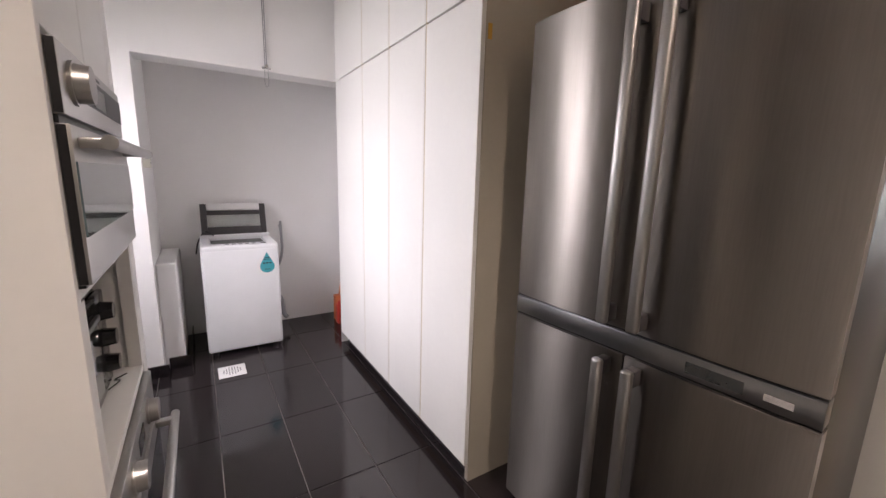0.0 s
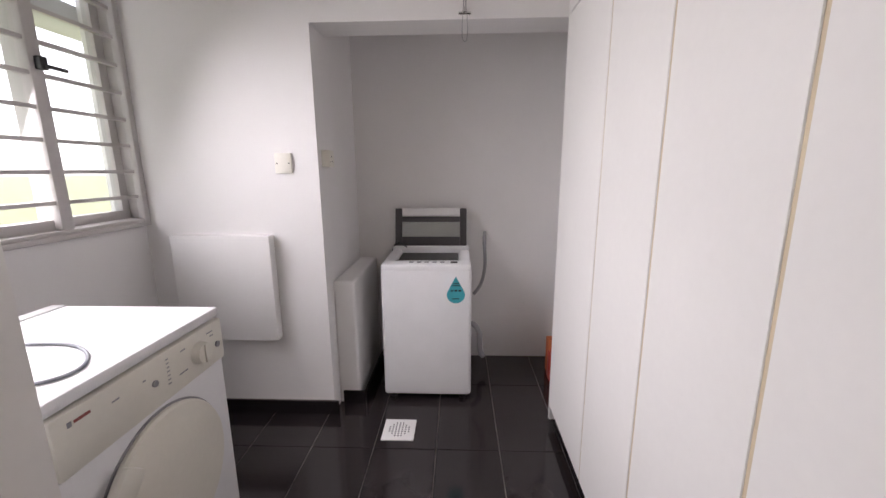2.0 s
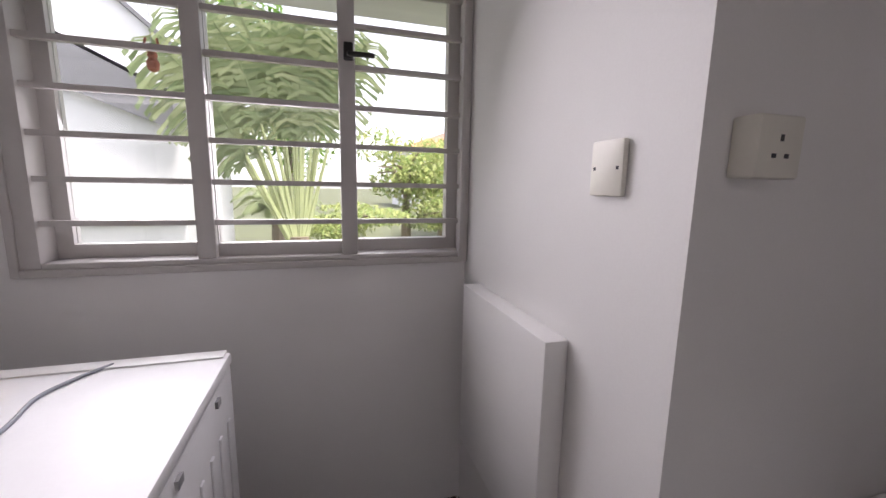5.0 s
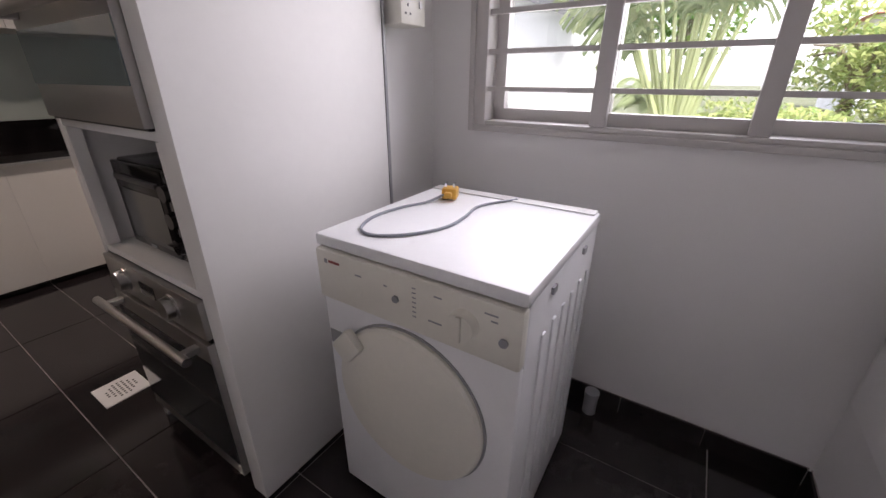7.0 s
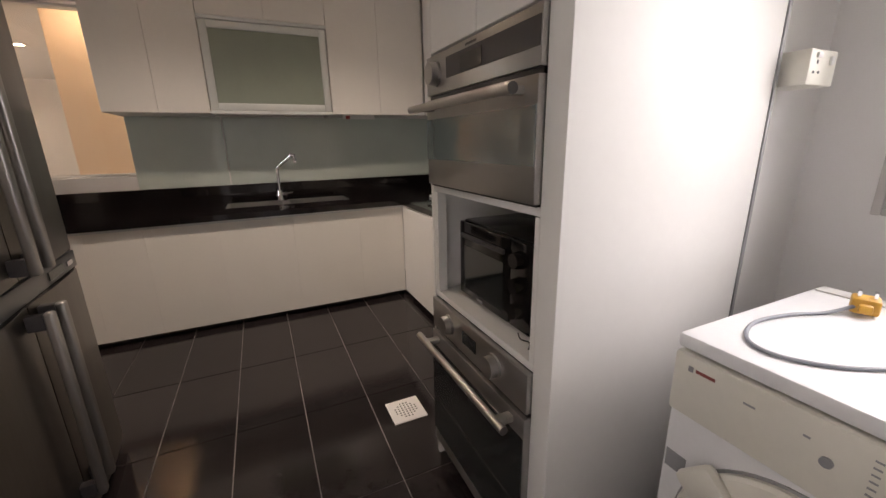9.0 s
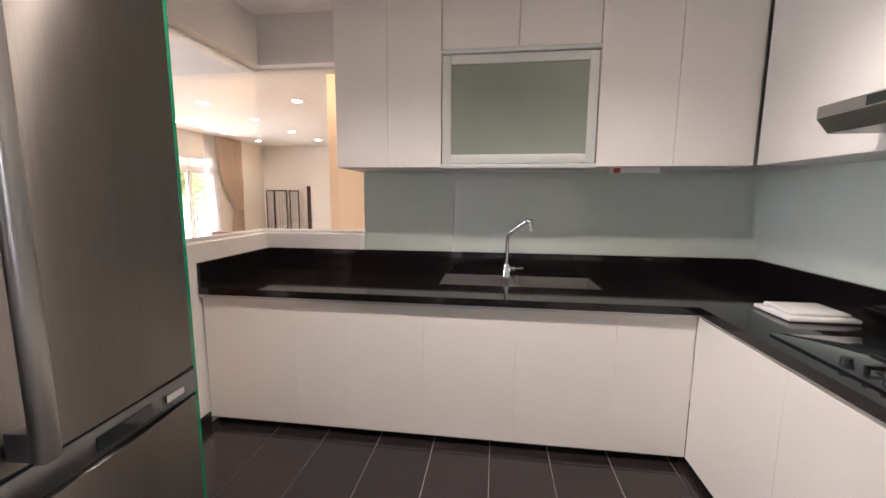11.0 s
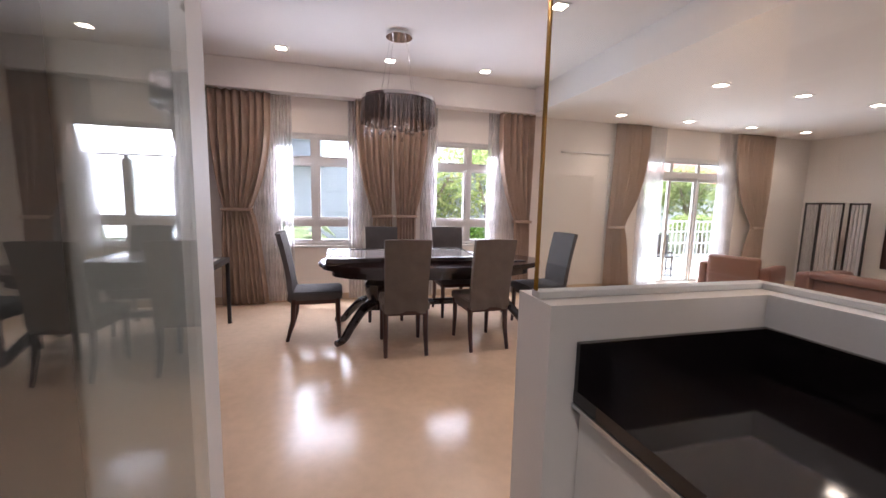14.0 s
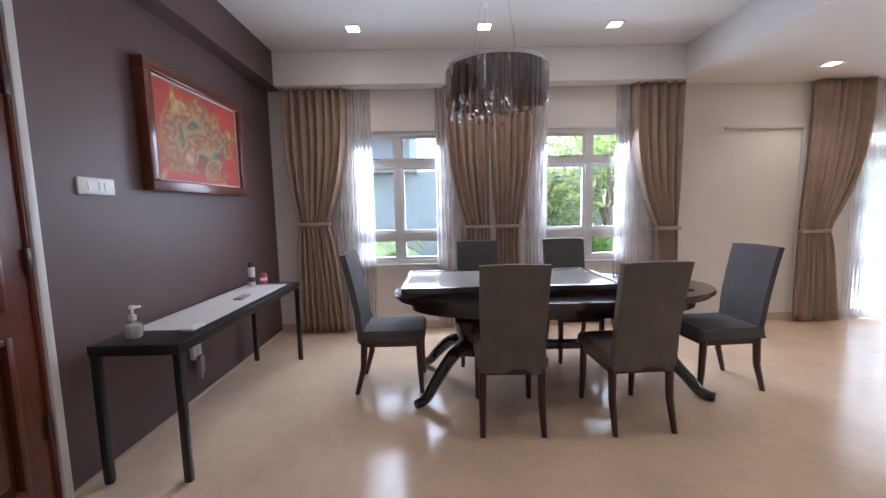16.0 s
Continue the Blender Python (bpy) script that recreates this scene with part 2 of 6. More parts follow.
M_CURTAIN = mat("taupe_curtain_cloth", (0.41, 0.305, 0.235), 0.75, var=0.1, scale=6, bump=0.15, bscale=350)
M_SHEER = veil_mat("white_sheer", (0.78, 0.755, 0.755), 0.38, 0.5)
M_RUNNER = mat("white_table_runner", (0.72, 0.69, 0.68), 0.8, var=0.04, bump=0.1, bscale=300)
M_TRAY = mat("pale_glass_covered_board", (0.42, 0.40, 0.40), 0.08, var=0.05, coat=0.5)
M_CANVAS = mat("red_painting_ground", (0.46, 0.055, 0.025), 0.6, var=0.2, scale=5)
M_PAINT2 = mat("ochre_paint", (0.42, 0.26, 0.09), 0.6, var=0.5, scale=11)
M_PAINT3 = mat("olive_paint", (0.12, 0.13, 0.07), 0.6, var=0.5, scale=14)
M_SMOKE = pane_mat("smoked_crystal", (0.74, 0.71, 0.69), 0.08, 0.06)
M_CRYSTAL = pane_mat("clear_crystal", (0.92, 0.92, 0.92), 0.32, 0.02)
M_FLAPALU = mat("matt_pale_aluminium", (0.66, 0.69, 0.69), 0.5, 0.25, var=0.03)
M_SINK = mat("satin_stainless_sink", (0.46, 0.45, 0.44), 0.37, 0.94, var=0.05, bump=0.02, bscale=200)
M_SCREEN = mat("pale_grey_screen_cloth", (0.46, 0.43, 0.41), 0.85, var=0.1)


def motif_mat():
    """Red ground with blurred ochre and olive figures in the middle."""
    m = mat("red_ochre_painting", (0.50, 0.06, 0.03), 0.55, var=0.2, scale=6, bump=0.1, bscale=90)
    n, l = m.node_tree.nodes, m.node_tree.links
    tc, mp, ln = n.new("ShaderNodeTexCoord"), n.new("ShaderNodeMapping"), n.new("ShaderNodeVectorMath")
    ln.operation = 'LENGTH'
    mp.inputs["Location"].default_value = (0.0, 0.0, -1.15)
    mp.inputs["Scale"].default_value = (1.8, 0.0, 3.0)
    l.new(tc.outputs["Object"], mp.inputs[0])
    l.new(mp.outputs[0], ln.inputs[0])
    nz, sub, rp, mx = n.new("ShaderNodeTexNoise"), n.new("ShaderNodeMath"), n.new("ShaderNodeValToRGB"), n.new("ShaderNodeMix")
    nz.inputs["Scale"].default_value, nz.inputs["Detail"].default_value, nz.inputs["Distortion"].default_value = 5.5, 2.5, 0.25
    l.new(tc.outputs["Object"], nz.inputs[0])
    sub.operation = 'MULTIPLY_ADD'
    sub.inputs[1].default_value = -0.42
    l.new(ln.outputs["Value"], sub.inputs[0])
    l.new(nz.outputs[0], sub.inputs[2])
    mk = n.new("ShaderNodeMapRange")
    mk.inputs[1].default_value, mk.inputs[2].default_value = 0.10, 0.24
    l.new(sub.outputs[0], mk.inputs[0])
    e = rp.color_ramp.elements
    e[0].position, e[0].color = 0.34, (0.05, 0.06, 0.04, 1)
    e[1].position, e[1].color = 0.68, (0.62, 0.42, 0.16, 1)
    for at, c in ((0.44, (0.16, 0.17, 0.09, 1)), (0.50, (0.46, 0.30, 0.10, 1)), (0.57, (0.30, 0.10, 0.04, 1))):
        e.new(at).color = c
    l.new(nz.outputs[0], rp.inputs[0])
    mx.data_type = 'RGBA'
    ground = next(x for x in n if x.type == 'VALTORGB' and x != rp)
    l.new(mk.outputs[0], mx.inputs[0])
    l.new(ground.outputs[0], mx.inputs[6])
    l.new(rp.outputs[0], mx.inputs[7])
    l.new(mx.outputs[2], n["Principled BSDF"].inputs["Base Color"])
    return m


M_MOTIF = motif_mat()
M_LAMP = glow_mat("downlight_glow", (1.0, 0.80, 0.58), 9.0)
M_DARKROOM = mat("dark_store_wall", (0.10, 0.08, 0.075), 0.8)
M_SOFA = mat("tan_leather", (0.17, 0.07, 0.045), 0.45, var=0.15)
M_GROUND = mat("garden_ground", (0.09, 0.10, 0.05), 0.95, var=0.4, scale=2, bump=0.3, bscale=30)
M_PAVE = mat("pale_paving", (0.58, 0.56, 0.53), 0.8, var=0.15, scale=3)
M_FACADE = mat("white_render", (0.70, 0.70, 0.71), 0.8, var=0.05, scale=0.8)
M_FACADE2 = mat("blue_grey_render", (0.46, 0.50, 0.55), 0.8, var=0.05, scale=0.8)
M_ROOF = mat("red_roof_tile", (0.42, 0.15, 0.10), 0.8, var=0.2, scale=4)
M_CONC = mat("grey_concrete", (0.36, 0.36, 0.37), 0.8, var=0.1, scale=1)
M_EAVE = mat("grey_painted_eave", (0.17, 0.17, 0.18), 0.8, var=0.08, scale=1)
M_BARK = mat("palm_bark", (0.20, 0.16, 0.11), 0.9, var=0.3, scale=8, bump=0.3, bscale=30)
M_STEM = mat("pale_green_stem", (0.38, 0.42, 0.20), 0.5, var=0.15)
M_LEAF = leaf_mat("green_leaf", (0.06, 0.15, 0.03), (0.22, 0.36, 0.06))
M_PALM = leaf_mat("palm_leaf", (0.21, 0.28, 0.14), (0.45, 0.49, 0.28))
M_WILLOW = leaf_mat("pale_green_leaf", (0.23, 0.33, 0.11), (0.50, 0.52, 0.22))

# ---------------------------------------------------------------- building helpers
ORG = {}


def bx(bm, x0, x1, y0, y1, z0, z1):
    r = bmesh.ops.create_cube(bm, size=1.0)
    for v in r["verts"]:
        v.co = Vector(((x0 + x1) / 2 + v.co.x * (x1 - x0), (y0 + y1) / 2 + v.co.y * (y1 - y0), (z0 + z1) / 2 + v.co.z * (z1 - z0)))
    return r["verts"]


def boxes(*rows, bevel=0.0, seg=2):
    bm = bmesh.new()
    for r in rows:
        bx(bm, *r)
    if bevel:
        bmesh.ops.bevel(bm, geom=list(bm.edges), offset=bevel, segments=seg, affect='EDGES', profile=0.5)
    return bm


def cyl(bm, p0, p1, r0, r1=None, seg=16):
    p0, p1 = Vector(p0), Vector(p1)
    d = p1 - p0
    m = Matrix.Translation((p0 + p1) / 2) @ d.to_track_quat('Z', 'Y').to_matrix().to_4x4()
    return bmesh.ops.create_cone(bm, cap_ends=True, segments=seg, radius1=r0, radius2=r0 if r1 is None else r1, depth=d.length, matrix=m)["verts"]


def rods(*rows, seg=16):
    bm = bmesh.new()
    for r in rows:
        cyl(bm, *r, seg=seg)
    return bm


def tube(pts, r, seg=8, bm=None):
    """A round tube along a line of points."""
    bm = bm or bmesh.new()
    pts = [Vector(p) for p in pts]
    rings = []
    for i, p in enumerate(pts):
        d = (pts[min(i + 1, len(pts) - 1)] - pts[max(i - 1, 0)]).normalized()
        a = d.orthogonal().normalized() if i == 0 else (side - d * side.dot(d)).normalized()
        side = a
        b = d.cross(a)
        rr = r[i] if isinstance(r, (list, tuple)) else r
        rings.append([bm.verts.new(p + rr * (math.cos(2 * math.pi * k / seg) * a + math.sin(2 * math.pi * k / seg) * b)) for k in range(seg)])
    for u, w in zip(rings, rings[1:]):
        for k in range(seg):
            bm.faces.new((u[k], u[(k + 1) % seg], w[(k + 1) % seg], w[k]))
    bm.faces.new(rings[0][::-1])
    bm.faces.new(rings[-1])
    return bm


def smooth_line(pts, n=8):
    """Points on a smooth curve through the given ones."""
    pts = [Vector(p) for p in pts]
    out = []
    for i in range(len(pts) - 1):
        p0, p1, p2, p3 = pts[max(i - 1, 0)], pts[i], pts[i + 1], pts[min(i + 2, len(pts) - 1)]
        for k in range(n):
            t = k / n
            out.append(0.5 * (2 * p1 + (p2 - p0) * t + (2 * p0 - 5 * p1 + 4 * p2 - p3) * t * t + (3 * p1 - p0 - 3 * p2 + p3) * t ** 3))
    return out + [pts[-1]]


def lathe(profile, at=(0, 0, 0), seg=32, bm=None):
    """A round body from (radius, height) pairs."""
    bm = bm or bmesh.new()
    rings = [[bm.verts.new((at[0] + r * math.cos(2 * math.pi * k / seg), at[1] + r * math.sin(2 * math.pi * k / seg), at[2] + z)) for k in range(seg)] for r, z in profile]
    for u, w in zip(rings, rings[1:]):
        for k in range(seg):
            bm.faces.new((u[k], u[(k + 1) % seg], w[(k + 1) % seg], w[k]))
    bm.faces.new(rings[0][::-1])
    bm.faces.new(rings[-1])
    return bm


def prism(outline, z0, z1, bevel=0.0):
    """A solid from a flat outline of (x, y) between two heights."""
    bm = bmesh.new()
    lo = [bm.verts.new((x, y, z0)) for x, y in outline]
    hi = [bm.verts.new((x, y, z1)) for x, y in outline]
    n = len(outline)
    bm.faces.new(lo[::-1])
    top = bm.faces.new(hi)
    for k in range(n):
        bm.faces.new((lo[k], lo[(k + 1) % n], hi[(k + 1) % n], hi[k]))
    if bevel:
        bmesh.ops.bevel(bm, geom=list(top.edges), offset=bevel, segments=3, affect='EDGES')
    return bm


def turned(bm, m):
    bmesh.ops.transform(bm, matrix=m, verts=bm.verts)
    return bm


def mesh_of(name, bm, material, smooth=True):
    bmesh.ops.recalc_face_normals(bm, faces=bm.faces)
    me = bpy.data.meshes.new(name)
    bm.to_mesh(me)
    bm.free()
    me.materials.append(material)
    if smooth:
        for p in me.polygons:
            p.use_smooth = True
        me.set_sharp_from_angle(angle=radians(35))
    return me


def thing(name, at, label, category, group=""):
    ob = new(name)
    ob.empty_display_size = 0.1
    ob.location = at
    ORG[ob.name] = Vector(at)
    return tagged(ob, label, category, group)


def part(name, bm, material, parent, label=""):
    root = parent
    while root.parent:
        root = root.parent
    org = ORG.get(root.name, Vector((0, 0, 0)))
    bmesh.ops.translate(bm, vec=-org, verts=bm.verts)
    ob = new(name, mesh_of(name, bm, material))
    ob.parent = parent
    return tagged(ob, label)


def solo(name, bm, material, label, category, group="", at=None):
    lo = [min(v.co[k] for v in bm.verts) for k in range(3)]
    hi = [max(v.co[k] for v in bm.verts) for k in range(3)]
    at = Vector(at or ((lo[0] + hi[0]) / 2, (lo[1] + hi[1]) / 2, lo[2]))
    bmesh.ops.translate(bm, vec=-at, verts=bm.verts)
    ob = new(name, mesh_of(name, bm, material))
    ob.location = at
    ORG[ob.name] = at
    return tagged(ob, label, category, group)


def built(name, bm, material, label="", category=""):
    ob = new(name, mesh_of(name, bm, material, smooth=False))
    return tagged(ob, label or name.replace("_", " "), category or name.split("_")[0], kind="structure")


# ---------------------------------------------------------------- shell: kitchen and yard
KC = 2.62   # kitchen ceiling
DC = 3.03   # dining ceiling
LC = 2.69   # living ceiling
built("floor_kitchen", boxes((-0.95, 2.43, -1.03, 4.42, -0.12, -0.006)), M_GROUT, "pale grout bed under charcoal kitchen tiles", "floor")
built("ceiling_kitchen", boxes((-1.2, 2.43, -1.03, 4.6, KC, KC + 0.15)), M_CEIL, "white plain kitchen ceiling", "ceiling")
# window wall of the yard, opening y 2.31..3.67, z 1.11..2.36
built("wall_yard_window", boxes((-1.0, -0.80, 2.108, 3.84, -0.1, 1.112), (-1.0, -0.80, 2.108, 3.84, 2.36, KC), (-1.0, -0.80, 2.108, 2.311, 1.112, 2.36), (-1.0, -0.80, 3.67, 3.84, 1.112, 2.36)), M_WALL, "off-white painted wall under the yard window", "wall")
built("window_hood", boxes((-1.22, -1.0, 2.0, 4.0, 2.065, 2.15)), M_FACADE, "white rendered hood above the yard window outside", "hood")
# wall behind the tower, facing the yard
built("wall_yard_side", boxes((-0.80, -0.44, 1.95, 2.108, 0, KC), (-1.0, -0.80, 1.95, 2.107, -0.1, KC)), M_WALL, "off-white painted wall beside the dryer", "wall")
built("wall_kitchen_hob", boxes((-1.1, -0.92, -1.23, 1.95, 0, KC)), M_WALL, "off-white wall behind the hob counter", "wall")
# end wall with the alcove
built("wall_yard_end", boxes((-0.80, 0.145, 3.64, 3.84, 0, KC), (0.145, 2.25, 3.64, 3.84, 2.047, KC)), M_WALL, "off-white painted wall beside the laundry alcove", "wall")
built("wall_alcove", boxes((0.0, 0.145, 3.84, 4.56, 0, KC), (0.145, 2.25, 4.37, 4.56, 0, KC), (2.05, 2.25, 3.84, 4.37, 0, KC)), M_WALL, "grey-white painted laundry alcove walls", "wall")
built("ceiling_alcove", boxes((0.145, 2.05, 3.84, 4.37, 2.3, 2.4)), M_CEIL, "white laundry alcove ceiling", "ceiling")
built("wall_alcove_ledge", boxes((0.145, 0.265, 3.745, 4.37, 0, 0.755), bevel=0.012), M_WALL, "white boxed ledge along the alcove wall", "wall")
built("wall_behind_cabinets", boxes((2.05, 2.43, 1.873, 3.64, 0, KC)), M_WALL, "white wall behind tall cupboards and fridge", "wall")
# back wall of the kitchen with the corner opening, thick 0.2
built("wall_sink", boxes((-1.1, 1.668, -1.23, -1.03, 0, KC), (1.668, 2.43, -1.23, -1.03, 0, 1.10), (1.668, 2.43, -1.23, -1.03, 2.29, KC + 0.15)), M_WALL, "white sink wall with a glazed corner opening", "wall")
built("wall_doorway", boxes((2.43, 2.63, -1.23, -0.225, 0, 1.10), (2.43, 2.63, -1.23, 0.69, 2.29, DC), (2.43, 2.63, 0.69, 2.04, 0, DC), (1.668, 2.43, -1.27, -1.23, 2.29, DC)), M_CREAM, "cream low wall and header beside the glass door", "wall")

# ---------------------------------------------------------------- shell: dining and living
built("floor_dining", boxes((2.43, 7.0, -8.3, 2.04, -0.12, 0.0), (1.2, 2.43, -8.3, -1.23, -0.12, 0.0)), M_MARBLE, "polished cream marble dining floor", "floor")
built("ceiling_dining", boxes((2.63, 7.2, -2.42, 2.2, DC, DC + 0.15)), M_CEIL, "white dining ceiling", "ceiling")
built("ceiling_living", boxes((1.0, 7.2, -8.5, -2.42, LC, DC + 0.15), (1.0, 2.43, -2.42, -1.27, LC, DC + 0.15), (2.43, 2.63, -2.42, -1.23, LC, DC + 0.15)), M_CEIL, "white lowered living room ceiling", "ceiling")
built("wall_aubergine", boxes((4.332, 7.2, 2.04, 2.24, 0, DC), (2.63, 3.42, 2.04, 2.24, 0, DC), (3.42, 4.332, 2.125, 2.24, 0, 2.30), (3.42, 4.332, 2.04, 2.24, 2.30, DC), (2.63, 7.0, 1.89, 2.04, 2.686, DC)), M_PURPLE, "dark aubergine painted feature wall with a beam", "wall")
built("wall_window_dining", boxes(
    (7.0, 7.2, 1.16, 2.04, -0.1, DC), (7.0, 7.2, -0.95, 0.13, -0.1, DC), (7.0, 7.2, -4.55, -1.95, -0.1, DC), (7.0, 7.2, -8.5, -6.42, -0.1, DC),
    (7.0, 7.2, 0.13, 1.16, -0.1, 0.76), (7.0, 7.2, 0.13, 1.16, 2.24, DC), (7.0, 7.2, -1.95, -0.95, -0.1, 0.76), (7.0, 7.2, -1.95, -0.95, 2.24, DC),
    (7.0, 7.2, -6.42, -4.55, 2.22, DC), (7.0, 7.2, -6.42, -4.55, -0.12, 0.0)), M_CREAM, "cream painted dining and living window wall", "wall")
built("pelmet_dining", boxes((6.80, 7.0, -2.42, 1.89, 2.686, DC - 0.003)), M_CEIL, "white boxed pelmet above the dining curtains", "pelmet")
built("wall_living_far", boxes((1.0, 7.0, -8.5, -8.3, 0, LC)), M_CREAM, "cream living room wall", "wall")
built("wall_living_side", boxes((1.0, 1.2, -8.3, -1.9, 0, LC)), M_CREAM, "cream living room wall", "wall")
# pier wall with the warm lamplight put into its colour
built("wall_living_pier", boxes((1.0, 2.22, -1.9, -1.70, 0, LC)), M_WARMLIT, "wall behind the kitchen opening, coloured peach for the warm downlight on it", "wall")

# ---------------------------------------------------------------- glazing of the corner opening and the glass door
def opening_glass():
    g = thing("corner_glazing", (2.53, -0.7, 1.12), "clear fixed glass panes above the low wall", "glass")
    p = part("pane", boxes((2.525, 2.535, -1.125, -0.232, 1.122, 2.272)), M_PANE, g)
    q = part("pane", boxes((1.69, 2.525, -1.135, -1.125, 1.122, 2.272)), M_PANE, g)
    for o in (p, q):
        o.visible_shadow = False
    part("edge", boxes((2.522, 2.538, -0.232, -0.226, 1.122, 2.272)), M_BRASS, g, "amber polished glass edge")
    for r in ((2.505, 2.555, -1.155, -0.228, 1.10, 1.122), (2.505, 2.555, -1.155, -0.228, 2.272, 2.29)):
        part("trim", boxes(r, bevel=0.004), M_WHITEFRAME, g)
    for r in ((1.668, 2.505, -1.155, -1.105, 1.10, 1.122), (1.668, 2.505, -1.155, -1.105, 2.272, 2.29)):
        part("trim", boxes(r, bevel=0.004), M_WHITEFRAME, g)


def glass_door():
    d = thing("glass_door", (2.43, 0.645, 0.012), "clear frameless glass door standing open with steel handles", "door")
    leaf = part("leaf", boxes((1.652, 2.42, 0.639, 0.651, 0.012, 2.27)), M_DOORPANE, d)
    leaf.visible_shadow = False
    part("edge", boxes((1.646, 1.652, 0.639, 0.651, 0.012, 2.27)), M_GREENEDGE, d, "green polished glass edge")
    for y in (0.575, 0.715):
        part("handle", rods(((1.755, y, 0.866), (1.755, y, 1.335), 0.016)), M_STEEL, d, "brushed steel bar handle")
    for z in (0.925, 1.276):
        b = part("standoff", rods(((1.755, 0.575, z), (1.755, 0.715, z), 0.011)), M_STEEL, d)
        part("rosette", rods(((1.755, 0.628, z), (1.755, 0.662, z), 0.019)), M_STEEL, b)
    for z in (0.10, 2.15):
        part("hinge", boxes((2.35, 2.43, 0.632, 0.658, z, z + 0.09), bevel=0.004), M_STEEL, d)


opening_glass()
glass_door()
built("jamb_doorway", boxes((2.428, 2.633, 0.670, 0.692, 0, 2.29)), M_LAM, "glossy white jamb of the kitchen doorway", "jamb")


# ---------------------------------------------------------------- windows
def sash(w, x, y0, y1, z0, z1, material, fw=0.045, glass=True):
    f = part("sash", boxes((x - 0.02, x + 0.02, y0, y0 + fw, z0, z1), (x - 0.02, x + 0.02, y1 - fw, y1, z0, z1), (x - 0.02, x + 0.02, y0 + fw, y1 - fw, z0, z0 + fw), (x - 0.02, x + 0.02, y0 + fw, y1 - fw, z1 - fw, z1)), material, w)
    if glass:
        g = part("pane", boxes((x - 0.003, x + 0.003, y0 + fw, y1 - fw, z0 + fw, z1 - fw)), M_PANE, f)
        g.visible_shadow = False
    return f


def yard_window():
    w = tagged(new("window_yard"), "warm grey aluminium sliding window with horizontal grille bars", "window", kind="structure")
    F = M_GREYFRAME
    part("window_frame", boxes((-0.93, -0.775, 2.311, 2.365, 1.112, 2.36), (-0.93, -0.775, 3.62, 3.67, 1.112, 2.36), (-0.93, -0.775, 2.365, 3.62, 1.112, 1.13), (-0.93, -0.775, 2.365, 3.62, 2.32, 2.36), bevel=0.004), F, w)
    part("architrave", boxes((-0.80, -0.767, 2.296, 2.318, 1.09, 2.385), (-0.80, -0.765, 3.605, 3.637, 1.09, 2.385), (-0.80, -0.765, 2.318, 3.605, 1.09, 1.113), bevel=0.004), F, w)
    sash(w, -0.875, 2.365, 2.79, 1.13, 2.32, F, 0.042)
    sash(w, -0.835, 2.765, 3.24, 1.13, 2.32, F, 0.042)
    sash(w, -0.875, 3.205, 3.62, 1.13, 2.32, F, 0.042)
    for y in (2.78, 3.215):
        part("mullion", boxes((-0.812, -0.778, y - 0.026, y + 0.026, 1.13, 2.32), bevel=0.004), F, w)
    for k in range(9):
        z = 1.242 + 0.1247 * k
        part("grille_bar", boxes((-0.806, -0.786, 2.365, 3.62, z - 0.008, z + 0.008)), F, w)
    part("latch", boxes((-0.778, -0.75, 3.205, 3.235, 1.755, 1.805), (-0.75, -0.735, 3.215, 3.30, 1.76, 1.775), bevel=0.004), M_BLACK, w, "black window latch")


def dining_window(name, y0, y1, ym):
    w = tagged(new(name), "white aluminium casement window with top lights", "window", kind="structure")
    F = M_WHITEFRAME
    z0, z1, zt, zl = 0.76, 2.24, 1.885, 1.08
    part("window_frame", boxes((7.02, 7.10, y0, y0 + 0.05, z0, z1), (7.02, 7.10, y1 - 0.05, y1, z0, z1), (7.02, 7.10, y0 + 0.05, y1 - 0.05, z0, z0 + 0.045), (7.02, 7.10, y0 + 0.05, y1 - 0.05, z1 - 0.045, z1), bevel=0.004), F, w)
    part("mullion", boxes((7.022, 7.098, ym - 0.03, ym + 0.03, z0 + 0.045, z1 - 0.045)), F, w)
    for z in (zt, zl):
        part("transom", boxes((7.02, 7.096, y0 + 0.05, ym - 0.03, z - 0.035, z + 0.035), (7.02, 7.096, ym + 0.03, y1 - 0.05, z - 0.035, z + 0.035)), F, w)
    for a, b in ((y0 + 0.05, ym - 0.03), (ym + 0.03, y1 - 0.05)):
        for c, d in ((z0 + 0.045, zl - 0.035), (zl + 0.035, zt - 0.035), (zt + 0.035, z1 - 0.045)):
            sash(w, 7.06, a, b, c, d, F, 0.03)
        part("catch", boxes((7.0, 7.03, (a + b) / 2 - 0.05, (a + b) / 2 + 0.05, zt + 0.045, zt + 0.06), bevel=0.003), M_GREYPL, w)
    part("window_sill", boxes((6.97, 7.02, y0, y1, 0.735, 0.757), bevel=0.004), M_WHITEFRAME, w)


def sliding_door():
    w = tagged(new("window_sliding"), "white aluminium sliding patio door with top lights", "window", kind="structure")
    F = M_WHITEFRAME
    part("window_frame", boxes((7.02, 7.14, -6.42, -6.36, 0, 2.22), (7.02, 7.14, -4.61, -4.55, 0, 2.22), (7.02, 7.14, -6.36, -4.61, 2.16, 2.22), (7.02, 7.14, -6.36, -4.61, 1.88, 1.96), (7.02, 7.14, -6.36, -4.61, 0.0, 0.05)), F, w)
    for k in range(3):
        a = -6.36 + k * 0.583
        sash(w, 7.07 + 0.03 * (k % 2), a, a + 0.60, 0.05, 1.88, F, 0.05)
        sash(w, 7.08, a, a + 0.583, 1.96, 2.16, F, 0.03)


yard_window()
dining_window("window_1", 0.13, 1.16, 0.64)
